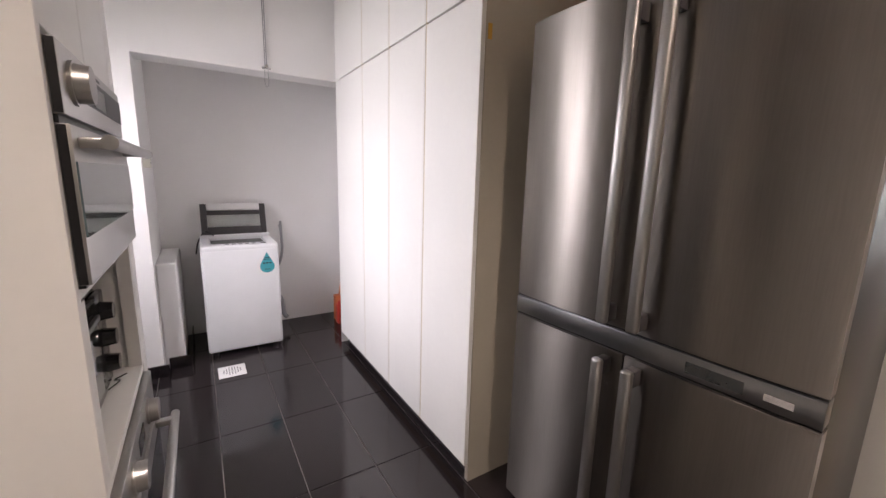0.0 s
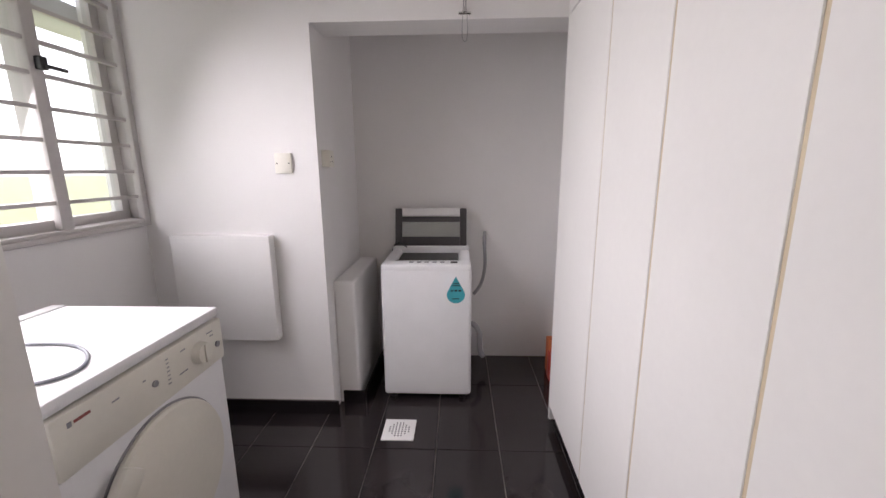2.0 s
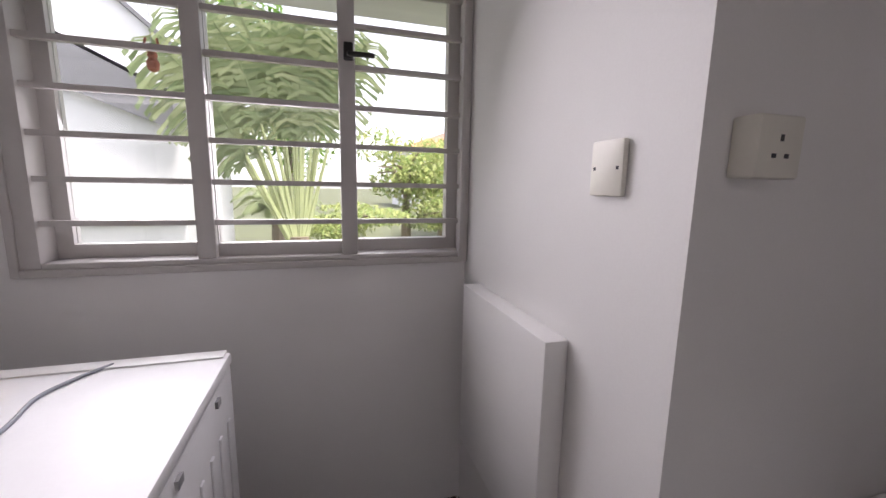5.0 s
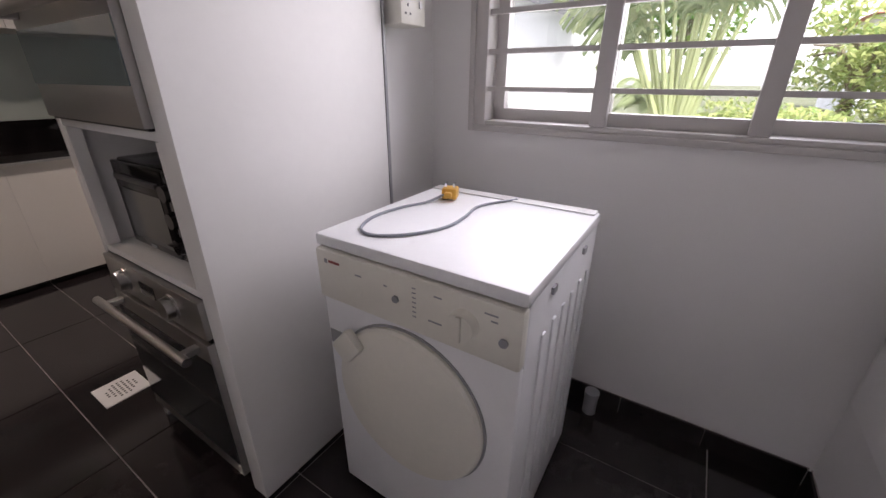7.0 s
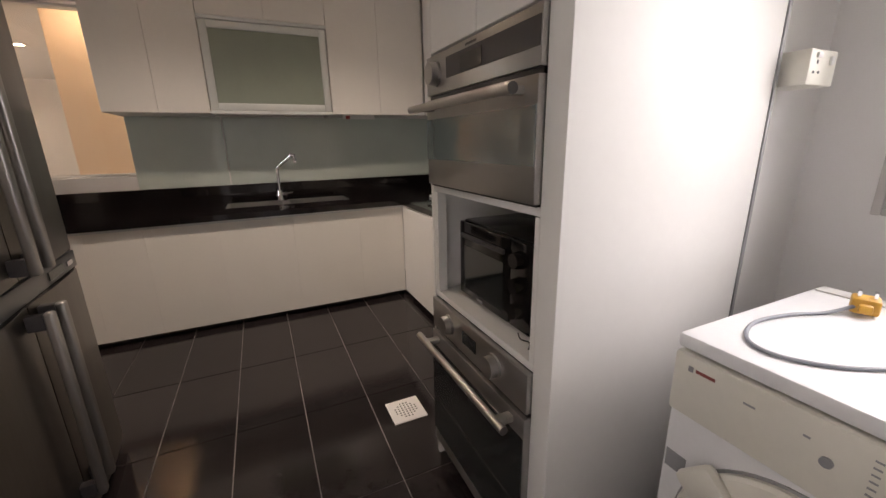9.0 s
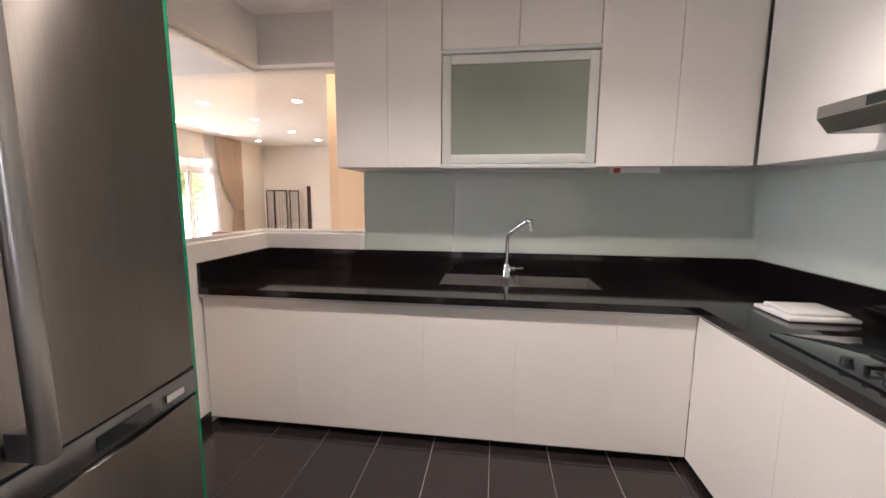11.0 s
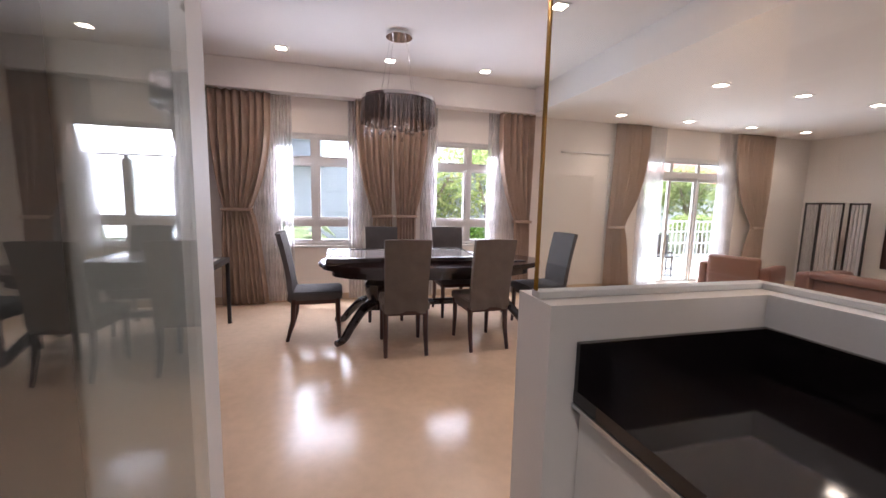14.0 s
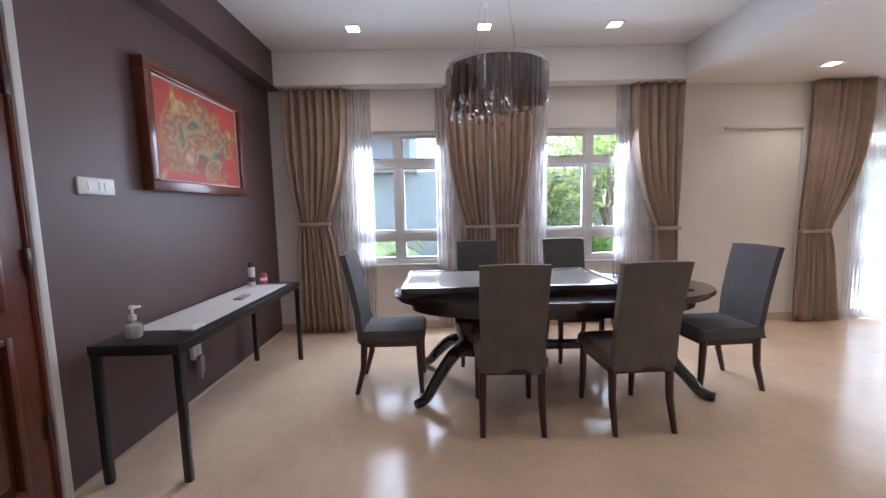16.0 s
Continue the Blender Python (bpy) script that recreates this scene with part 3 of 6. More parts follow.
dining_window("window_2", -1.95, -0.95, -1.50)
sliding_door()


# ---------------------------------------------------------------- kitchen furniture
def door_board(w, x0, x1, y0, y1, z0, z1, material=M_LAM, name="door"):
    return part(name, boxes((x0, x1, y0, y1, z0, z1), bevel=0.002, seg=1), material, w)


def tall_cupboards():
    cuts = [1.876, 2.268, 2.675, 3.083, 3.615]
    xf = 1.351
    for a, b in zip(cuts, cuts[1:]):
        c = thing("tall_cupboard", (1.7, (a + b) / 2, 0.0), "white gloss full-height cupboard with beige door edges", "cupboard", "tall cupboards along the passage")
        part("body", boxes((xf + 0.0225, 2.05, a + 0.001, b - 0.001, 0.09, KC - 0.03)), M_EDGE, c)
        if b < 3.5:
            part("edge_strip", boxes((xf + 0.0025, xf + 0.0225, b - 0.005, b + 0.004, 0.09, KC - 0.032)), M_EDGE, c, "beige door edge banding")
        part("plinth", boxes((1.405, 2.0, a + 0.001, b - 0.001, 0.0, 0.09)), M_BLACK, c, "black recessed plinth")
        y0 = 1.851 if a == cuts[0] else a + 0.0045
        door_board(c, xf, xf + 0.022, y0, b - 0.0055, 0.09, 2.045)
        door_board(c, xf, xf + 0.022, y0, b - 0.0055, 2.053, KC - 0.03)
    # the panel next to the fridge takes the shade-darkened beige
    solo("end_panel", boxes((xf + 0.023, 2.05, 1.850, 1.875, 0.0, KC - 0.03), bevel=0.002), M_SIDE_SHADED, "beige cupboard end panel beside the fridge, shade put into its colour", "panel")
    solo("end_panel", boxes((xf + 0.002, 2.05, 3.616, 3.638, 0.0, KC - 0.03), bevel=0.003), M_LAM, "white cupboard end panel beside the alcove", "panel")
    solo("paper_tag", boxes((xf + 0.030, xf + 0.048, 1.8465, 1.8495, 1.885, 1.94)), M_YELLOW, "small yellow tag on the cupboard end panel", "tag")


def fridge():
    f = thing("fridge", (1.8, 1.244, 0), "dark brushed steel four-door fridge with bar handles", "fridge")
    y0, ym, y1 = 0.795, 1.244, 1.693
    part("body", boxes((1.52, 2.33, y0 + 0.004, y1 - 0.004, 0.03, 1.90), bevel=0.006), M_DARKGREY, f, "dark grey cabinet sides")
    for a, b in ((y0, ym - 0.003), (ym + 0.003, y1)):
        for c, d in ((0.05, 0.855), (0.935, 1.912)):
            bm = bmesh.new()
            n = 8
            pts = [(1.456 + 0.012 * (2 * k / n - 1) ** 2, a + (b - a) * k / n) for k in range(n + 1)]
            out = pts + [(1.515, b), (1.515, a)]
            part("door", prism(out, c, d, bevel=0.004), M_FRIDGE, f)
    band = part("band", boxes((1.462, 1.516, y0, y1, 0.862, 0.928), bevel=0.004), M_BAND, f, "dark grey control band")
    part("display", boxes((1.458, 1.463, 0.94, 1.07, 0.878, 0.908)), M_BLACKGLASS, band)
    part("badge", boxes((1.457, 1.463, 0.845, 0.90, 0.885, 0.902)), M_CHROME, band)
    part("seal", boxes((1.47, 1.516, y0 + 0.002, y1 - 0.002, 0.928, 0.935), (1.47, 1.516, y0 + 0.002, y1 - 0.002, 0.855, 0.862)), M_RUBBER, f)
    for y in (1.196, 1.292):
        for c, d in ((0.955, 1.85), (0.16, 0.84)):
            bm = boxes((1.394, 1.420, y - 0.017, y + 0.017, c, d), bevel=0.009, seg=3)
            h = part("handle", bm, M_STEEL, f, "satin steel bar handle")
            for z in (c + 0.004, d - 0.054):
                part("bracket", boxes((1.418, 1.462, y - 0.015, y + 0.015, z, z + 0.05), bevel=0.004), M_DARKGREY, h)
    for y in (y0 + 0.06, y1 - 0.06):
        part("foot", rods(((1.56, y, 0), (1.56, y, 0.04), 0.02)), M_BLACK, f)
    # it stands a little askew in its bay
    f.location, f.rotation_euler = (1.8236, 1.2633, 0), (0, 0, radians(3.1))


def oven(f, z0, z1, tall):
    """A built-in oven with control panel, bar handle and dark glass."""
    y0, y1, x = 1.487, 2.083, 0.232
    zc = z1 - 0.118
    o = part("oven", boxes((-0.28, x - 0.004, y0 + 0.02, y1 - 0.02, z0 + 0.01, z1 - 0.01)), M_DARKGREY, f)
    c = part("control_panel", boxes((x - 0.003, x + 0.018, y0, y1, zc, z1), bevel=0.003), M_STEEL, o, "brushed steel control panel")
    if not tall:
        part("inset", boxes((x + 0.0175, x + 0.0195, y0 + 0.15, y1 - 0.004, zc + 0.038, z1 - 0.022)), M_DARKGREY, c, "grey glass inset")
        part("text_bar", boxes((x + 0.0178, x + 0.019, y0 + 0.27, y0 + 0.33, z1 - 0.016, z1 - 0.010)), M_DARKGREY, c)
    part("display", boxes((x + 0.0178, x + 0.0205, y0 + (0.24 if not tall else 0.245), y0 + (0.36 if not tall else 0.335), zc + 0.042, zc + 0.085)), M_BLACKGLASS, c)
    d = part("door", boxes((x - 0.003, x + 0.022, y0, y1, z0, zc - 0.014), bevel=0.003), M_STEEL, o, "steel oven door frame")
    part("glass", boxes((x + 0.021, x + 0.0245, y0 + 0.002, y1 - 0.002, z0 + (0.085 if not tall else 0.055), zc - 0.075)), M_OVENGLASS if not tall else M_BLACKGLASS, d, "dark reflecting oven glass")
    zh = zc - 0.042
    h = part("handle", rods(((x + 0.072, y0 - 0.02, zh), (x + 0.072, y1 - 0.02, zh), 0.0125)), M_STEEL, d, "brushed steel bar handle")
    part("end_cap", rods(((x + 0.072, y1 - 0.02, zh), (x + 0.072, y1 - 0.0185, zh), 0.0128)), M_DARKGREY, h)
    for y in (y0 + 0.05, y1 - 0.06):
        part("post", boxes((x + 0.021, x + 0.070, y - 0.014, y + 0.014, zh - 0.010, zh + 0.010), bevel=0.004), M_STEEL, h)
    for y in ((y0 + 0.075,) if not tall else (y0 + 0.14, y0 + 0.44)):
        k = part("knob", rods(((x + 0.016, y, zc + 0.06), (x + 0.024, y, zc + 0.06), 0.038), ((x + 0.024, y, zc + 0.06), (x + 0.046, y, zc + 0.06), 0.034, 0.032), seg=32), M_STEEL, c, "round steel knob")
    for za, zb in ((z0, zc - 0.014), (zc, z1)):
        part("gasket", boxes((x + 0.004, x + 0.0165, y0 - 0.0018, y0 - 0.0002, za + 0.002, zb - 0.002)), M_BLACK, o, "black side gasket")
    part("gap", boxes((x - 0.001, x + 0.008, y0 + 0.004, y1 - 0.004, zc - 0.014, zc)), M_BLACK, o)
    part("gap", boxes((x - 0.001, x + 0.012, y0 + 0.004, y1 - 0.004, z0 - 0.006, z0)), M_BLACK, o)


def oven_tower():
    t = thing("oven_tower", (0.0, 1.79, 0), "white tall oven cabinet with open microwave niche", "cabinet")
    part("side_panel", boxes((-0.447, 0.235, 2.085, 2.154, 0.02, KC - 0.01), bevel=0.002), M_LAM, t)
    part("side_panel", boxes((-0.47, 0.235, 1.463, 1.486, 0.0, KC - 0.01), bevel=0.002), M_LAM, t)
    part("back", boxes((-0.435, -0.42, 1.485, 2.085, 0.08, KC - 0.01)), M_LAM, t)
    part("plinth", boxes((-0.44, 0.18, 1.487, 2.10, 0.0, 0.075)), M_BLACK, t, "black recessed plinth")
    part("shelf", boxes((-0.45, 0.232, 1.487, 2.083, 0.742, 0.764), bevel=0.002), M_LAM, t)
    part("shelf", boxes((-0.45, 0.232, 1.487, 2.083, 1.143, 1.166), bevel=0.002), M_LAM, t)
    part("stile", boxes((0.20, 0.2335, 1.487, 1.515, 0.766, 1.141)), M_LAM, t)
    part("stile", boxes((0.20, 0.2335, 2.066, 2.083, 0.766, 1.141)), M_LAM, t)
    part("shelf", boxes((-0.45, 0.21, 1.487, 2.083, 1.582, 1.602)), M_LAM, t)
    for a, b in ((1.487, 1.782), (1.788, 2.083)):
        door_board(t, 0.212, 0.234, a, b, 1.592, KC - 0.03)
    part("bottom", boxes((-0.45, 0.2, 1.487, 2.083, 0.076, 0.09)), M_LAM, t)
    oven(t, 0.095, 0.738, True)
    oven(t, 1.172, 1.578, False)


def microwave():
    m = thing("microwave", (0.0, 1.77, 0.764), "black microwave oven standing in the open niche", "microwave")
    part("case", boxes((-0.21, 0.16, 1.575, 1.99, 0.776, 1.05), bevel=0.008), M_GLOSSBLACK, m)
    d = part("door", boxes((0.16, 0.177, 1.577, 1.885, 0.782, 1.045), bevel=0.004), M_GLOSSBLACK, m)
    part("window", boxes((0.177, 0.1785, 1.61, 1.855, 0.805, 0.965)), M_BLACKGLASS, d, "dark see-through door window")
    part("handle_strip", boxes((0.177, 0.187, 1.60, 1.865, 0.992, 1.008), bevel=0.003), M_DARKGREY, d, "thin dark grip strip")
    part("badge", boxes((0.177, 0.1782, 1.70, 1.735, 0.786, 0.796)), M_GREYPL, d)
    part("control_panel", boxes((0.16, 0.175, 1.888, 1.988, 0.782, 1.045), bevel=0.003), M_GLOSSBLACK, m)
    for z in (0.995, 0.92, 0.845):
        part("knob", rods(((0.173, 1.938, z), (0.203, 1.938, z), 0.026, 0.022), seg=20), M_GLOSSBLACK, m)
    for y in (1.61, 1.95):
        for x in (-0.18, 0.12):
            part("foot", rods(((x, y, 0.764), (x, y, 0.778), 0.012)), M_RUBBER, m)
    solo("twist_tie", tube(smooth_line([(0.17, 1.93, 0.768), (0.19, 1.97, 0.772), (0.175, 1.99, 0.768), (0.20, 2.02, 0.768)], 5), 0.002, 6), M_GLOSSBLACK, "thin black twist tie lying on the niche shelf", "tie")


def base_units():
    cuts = [2.42, 1.862, 1.546, 1.11, 0.615, 0.112, -0.26]
    for a, b in zip(cuts[1:], cuts):
        c = thing("base_cabinet", ((a + b) / 2, -0.65, 0), "cream matt kitchen base cabinet under black worktop", "cabinet", "base cabinets under the sink worktop")
        part("body", boxes((a + 0.001, b - 0.001, -1.02, -0.352, 0.10, 0.62)), M_SHUT, c)
        part("back", boxes((a + 0.001, b - 0.001, -0.37, -0.352, 0.62, 0.805)), M_SHUT, c)
        part("plinth", boxes((a + 0.001, b - 0.001, -1.0, -0.39, 0.0, 0.10)), M_BLACK, c, "black recessed plinth")
        part("door", boxes((a + 0.0004, b - 0.0004, -0.351, -0.332, 0.045, 0.795), bevel=0.0005, seg=1), M_SHUT, c)
    for a, b in ((-0.33, 0.27), (0.27, 0.87), (0.87, 1.455)):
        c = thing("base_cabinet", (-0.6, (a + b) / 2, 0), "cream matt kitchen base cabinet under the hob", "cabinet", "base cabinets under the hob worktop")
        part("body", boxes((-0.91, -0.282, a + 0.001, b - 0.001, 0.10, 0.805)), M_SHUT, c)
        part("plinth", boxes((-0.91, -0.32, a + 0.001, b - 0.001, 0.0, 0.10)), M_BLACK, c, "black recessed plinth")
        part("door", boxes((-0.281, -0.262, a + 0.0004, b - 0.0004, 0.045, 0.795), bevel=0.0005, seg=1), M_SHUT, c)
    w = thing("worktop", (0.8, -0.7, 0.81), "polished black granite worktop with upstand", "worktop")
    z0, z1 = 0.81, 0.85
    # slab around the sink cut-out x 0.11..1.07, y -0.98..-0.62
    for r in ((1.07, 2.425, -1.028, -0.31), (-0.26, 0.11, -1.028, -0.31), (0.11, 1.07, -0.62, -0.31), (0.11, 1.07, -1.028, -0.98)):
        part("slab", boxes((*r, z0, z1)), M_GRANITE, w)
    part("slab", boxes((-0.915, -0.26, -1.028, 1.456, z0, z1)), M_GRANITE, w)
    part("upstand", boxes((-0.915, 2.425, -1.028, -1.008, z1, 0.993), (2.405, 2.425, -1.008, -0.31, z1, 0.993), bevel=0.0015, seg=1), M_GRANITE, w)
    part("upstand", boxes((-0.915, -0.895, -1.006, 1.456, z1, 0.993)), M_GRANITE, w)
    part("trim", boxes((-0.258, 2.425, -0.322, -0.306, 0.796, 0.809)), M_ALU, w, "grey aluminium strip under the worktop")


def basin(x0, x1, y0, y1, z0, z1, t):
    """An open box with walls of thickness t, as one closed skin."""
    bm = bmesh.new()
    ring = lambda k, z: [bm.verts.new(v) for v in ((x0 + k, y0 + k, z), (x1 - k, y0 + k, z), (x1 - k, y1 - k, z), (x0 + k, y1 - k, z))]
    skins = [ring(0, z0 - t), ring(0, z1), ring(t, z1), ring(t, z0 + 0.03), ring(t + 0.03, z0)]
    for u, w in zip(skins, skins[1:]):
        for k in range(4):
            bm.faces.new((u[k], u[(k + 1) % 4], w[(k + 1) % 4], w[k]))
    bm.faces.new(skins[0][::-1])
    bm.faces.new(skins[-1])
    return bm


def sink():
    s = thing("sink", (0.6, -0.8, 0.85), "double-bowl stainless steel undermount sink", "sink")
    for a, b, d in ((0.11, 0.60, 0.64), (0.63, 1.07, 0.66)):
        part("bowl", basin(a, b, -0.98, -0.62, d, 0.842, 0.012), M_SINK, s)
        part("drain", lathe([(0.045, 0), (0.045, 0.003), (0.03, 0.004), (0.012, 0.001)], ((a + b) / 2, -0.82, d), 24), M_CHROME, s)
    part("divider", boxes((0.60, 0.63, -0.98, -0.62, 0.70, 0.835), bevel=0.006), M_SINK, s)
    solo("sponge", boxes((0.77, 0.87, -0.945, -0.88, 0.66, 0.695), bevel=0.008), M_PLASTIC, "pale green-white sponge in the sink bowl", "sponge")


def tap():
    t = thing("tap", (0.65, -0.99, 0.85), "chrome kitchen mixer tap with raised spout", "tap")
    x, y = 0.655, -0.905
    part("base", lathe([(0.03, 0), (0.03, 0.01), (0.024, 0.02), (0.024, 0.07), (0.02, 0.085)], (x, y, 0.85), 24), M_CHROME, t)
    part("spout", tube(smooth_line([(x, y, 0.92), (x, y, 1.08), (x - 0.006, y + 0.005, 1.13), (x - 0.05, y + 0.05, 1.175), (x - 0.12, y + 0.125, 1.232)], 6), 0.0125, 12), M_CHROME, t)
    n = part("nozzle", rods(((x - 0.11, y + 0.115, 1.238), (x - 0.135, y + 0.14, 1.225), 0.016), ((x - 0.13, y + 0.135, 1.232), (x - 0.138, y + 0.145, 1.178), 0.016, 0.013)), M_CHROME, t)
    part("tip", rods(((x - 0.138, y + 0.145, 1.178), (x - 0.14, y + 0.147, 1.168), 0.012)), M_PLASTIC, n)
    part("lever", rods(((x - 0.02, y, 0.905), (x - 0.055, y + 0.005, 0.905), 0.016, 0.013), ((x - 0.05, y, 0.906), (x - 0.105, y + 0.03, 0.915), 0.006, 0.005)), M_CHROME, t)


def wall_units():
    y0, yf, z0, z1 = -1.03, -0.60, 1.545, 2.56
    def unit(x0, x1, a, b, label="white gloss wall cabinet above the sink"):
        c = thing("wall_cabinet", ((x0 + x1) / 2, -0.8, a), label, "cabinet", "wall cabinets above the worktop")
        part("body", boxes((x0 + 0.001, x1 - 0.001, y0 + 0.003, yf - 0.021, a, b)), M_LAM, c)
        return c
    for a, b in ((1.37, 1.685), (1.056, 1.37)):
        door_board(unit(a, b, z0, z1), a + 0.0009, b - 0.0009, yf - 0.02, yf, z0, z1)
    for a, b in ((0.63, 1.054), (0.202, 0.63)):
        door_board(unit(a, b, 2.185, z1), a + 0.0009, b - 0.0009, yf - 0.02, yf, 2.187, z1)
    for a, b in ((-0.20, 0.20), (-0.595, -0.20)):
        door_board(unit(a, b, z0, z1), a + 0.0009, b - 0.0009, yf - 0.02, yf, z0, z1)
    g = unit(0.202, 1.054, 1.56, 2.182, "wall cabinet with aluminium-framed frosted glass flap door")
    f = 0.05
    d = part("door", boxes((0.206 + f, 1.05 - f, yf - 0.016, yf - 0.012, 1.565 + f, 2.155 - f)), M_FROST, g, "frosted grey-green glass")
    for r in ((0.206, 0.206 + f, 1.565, 2.155), (1.05 - f, 1.05, 1.565, 2.155), (0.206 + f, 1.05 - f, 1.565, 1.565 + f), (0.206 + f, 1.05 - f, 2.155 - f, 2.155)):
        part("frame_bar", boxes((r[0], r[1], yf - 0.02, yf + 0.004, r[2], r[3]), bevel=0.003), M_FLAPALU, d, "pale aluminium door frame")
    part("glass", boxes((0.206 + f, 1.05 - f, yf - 0.0115, yf - 0.004, 1.565 + f, 2.155 - f)), M_FROST, d, "frosted grey-green glass")
    part("rail", boxes((0.20, 1.056, yf - 0.02, yf + 0.018, 2.158, 2.18), bevel=0.003), M_FLAPALU, g, "aluminium top rail")
    part("rail", boxes((0.20, 1.056, yf - 0.03, yf + 0.012, 1.538, 1.562), bevel=0.003), M_FLAPALU, g, "aluminium grip rail")
    for a, b in ((-0.58, 0.10), (0.72, 1.45)):
        c = thing("wall_cabinet", (-0.75, (a + b) / 2, z0), "white gloss wall cabinet above the hob", "cabinet", "wall cabinets above the hob")
        part("body", boxes((-0.915, -0.618, a, b, z0, z1)), M_LAM, c)
        part("door", boxes((-0.617, -0.597, a + 0.002, b - 0.002, z0, z1), bevel=0.002, seg=1), M_LAM, c)
    c = thing("wall_cabinet", (-0.75, 0.41, 1.75), "white gloss wall cabinet above the hood", "cabinet")
    part("body", boxes((-0.915, -0.618, 0.101, 0.719, 1.75, z1)), M_LAM, c)
    part("door", boxes((-0.617, -0.597, 0.103, 0.717, 1.75, z1), bevel=0.002, seg=1), M_LAM, c)
    solo("filler_panel", boxes((-0.91, 1.685, y0 + 0.003, yf - 0.02, z1 + 0.002, KC)), M_CEIL, "white filler above the wall cabinets", "panel")
    h = thing("cooker_hood", (-0.6, 0.41, 1.6), "slim stainless steel cooker hood", "hood")
    part("canopy", turned(prism([(-0.91, 0.0), (-0.40, 0.0), (-0.36, 0.05), (-0.36, 0.09), (-0.91, 0.14)], -0.71, -0.11, bevel=0.003), Matrix.Translation((0, 0, 1.60)) @ Matrix.Rotation(radians(90), 4, 'X')), M_STEEL, h)
    part("panel", boxes((-0.362, -0.356, 0.30, 0.52, 1.655, 1.685)), M_BLACKGLASS, h)
    b = thing("backsplash", (0.8, -1.03, 0.993), "grey-green back-painted glass splashback", "splashback")
    for a, c in ((1.03, 1.668), (-0.915, 1.02)):
        part("panel", boxes((a, c, -1.029, -1.021, 0.994, 1.543), bevel=0.001, seg=1), M_BACKGLASS, b)
    part("panel", boxes((-0.918, -0.911, -1.02, 1.455, 0.994, 1.543)), M_BACKGLASS, b)


    sg = thing("warning_label", (0.06, -0.64, 1.53), "small red and white sticker under the wall cabinet", "sticker")
    part("card", boxes((-0.16, 0.11, -0.664, -0.661, 1.512, 1.544)), M_PLASTIC, sg)
    part("red_patch", boxes((0.05, 0.085, -0.661, -0.6595, 1.514, 1.54)), M_REDINK, sg, "red printed patch")


def hob():
    h = thing("hob", (-0.55, 0.41, 0.85), "black gas hob on the granite worktop", "hob")
    part("plate", boxes((-0.84, -0.33, 0.06, 0.76, 0.85, 0.858), bevel=0.003), M_BLACKGLASS, h)
    for x, y in ((-0.70, 0.24), (-0.70, 0.58), (-0.47, 0.41)):
        part("burner", lathe([(0.055, 0), (0.055, 0.012), (0.03, 0.018), (0.0301, 0.02)], (x, y, 0.858), 20), M_DARKGREY, h)
        part("grate", boxes((x - 0.10, x + 0.10, y - 0.005, y + 0.005, 0.872, 0.884), (x - 0.005, x + 0.005, y - 0.10, y - 0.006, 0.872, 0.884), (x - 0.005, x + 0.005, y + 0.006, y + 0.10, 0.872, 0.884), (x - 0.10, x - 0.09, y - 0.005, y + 0.005, 0.858, 0.871), (x + 0.09, x + 0.10, y - 0.005, y + 0.005, 0.858, 0.871)), M_BLACK, h)
    for k in range(2):
        part("knob", rods(((-0.375, 0.34 + 0.14 * k, 0.858), (-0.375, 0.34 + 0.14 * k, 0.88), 0.018, 0.015)), M_BLACK, h)
    solo("towel", boxes((-0.80, -0.52, -0.36, -0.12, 0.852, 0.872), (-0.78, -0.55, -0.34, -0.15, 0.873, 0.888), bevel=0.006), M_PLASTIC, "folded white cloth on the worktop corner", "cloth")


tall_cupboards()
fridge()
oven_tower()
microwave()
base_units()
sink()
tap()
wall_units()
hob()


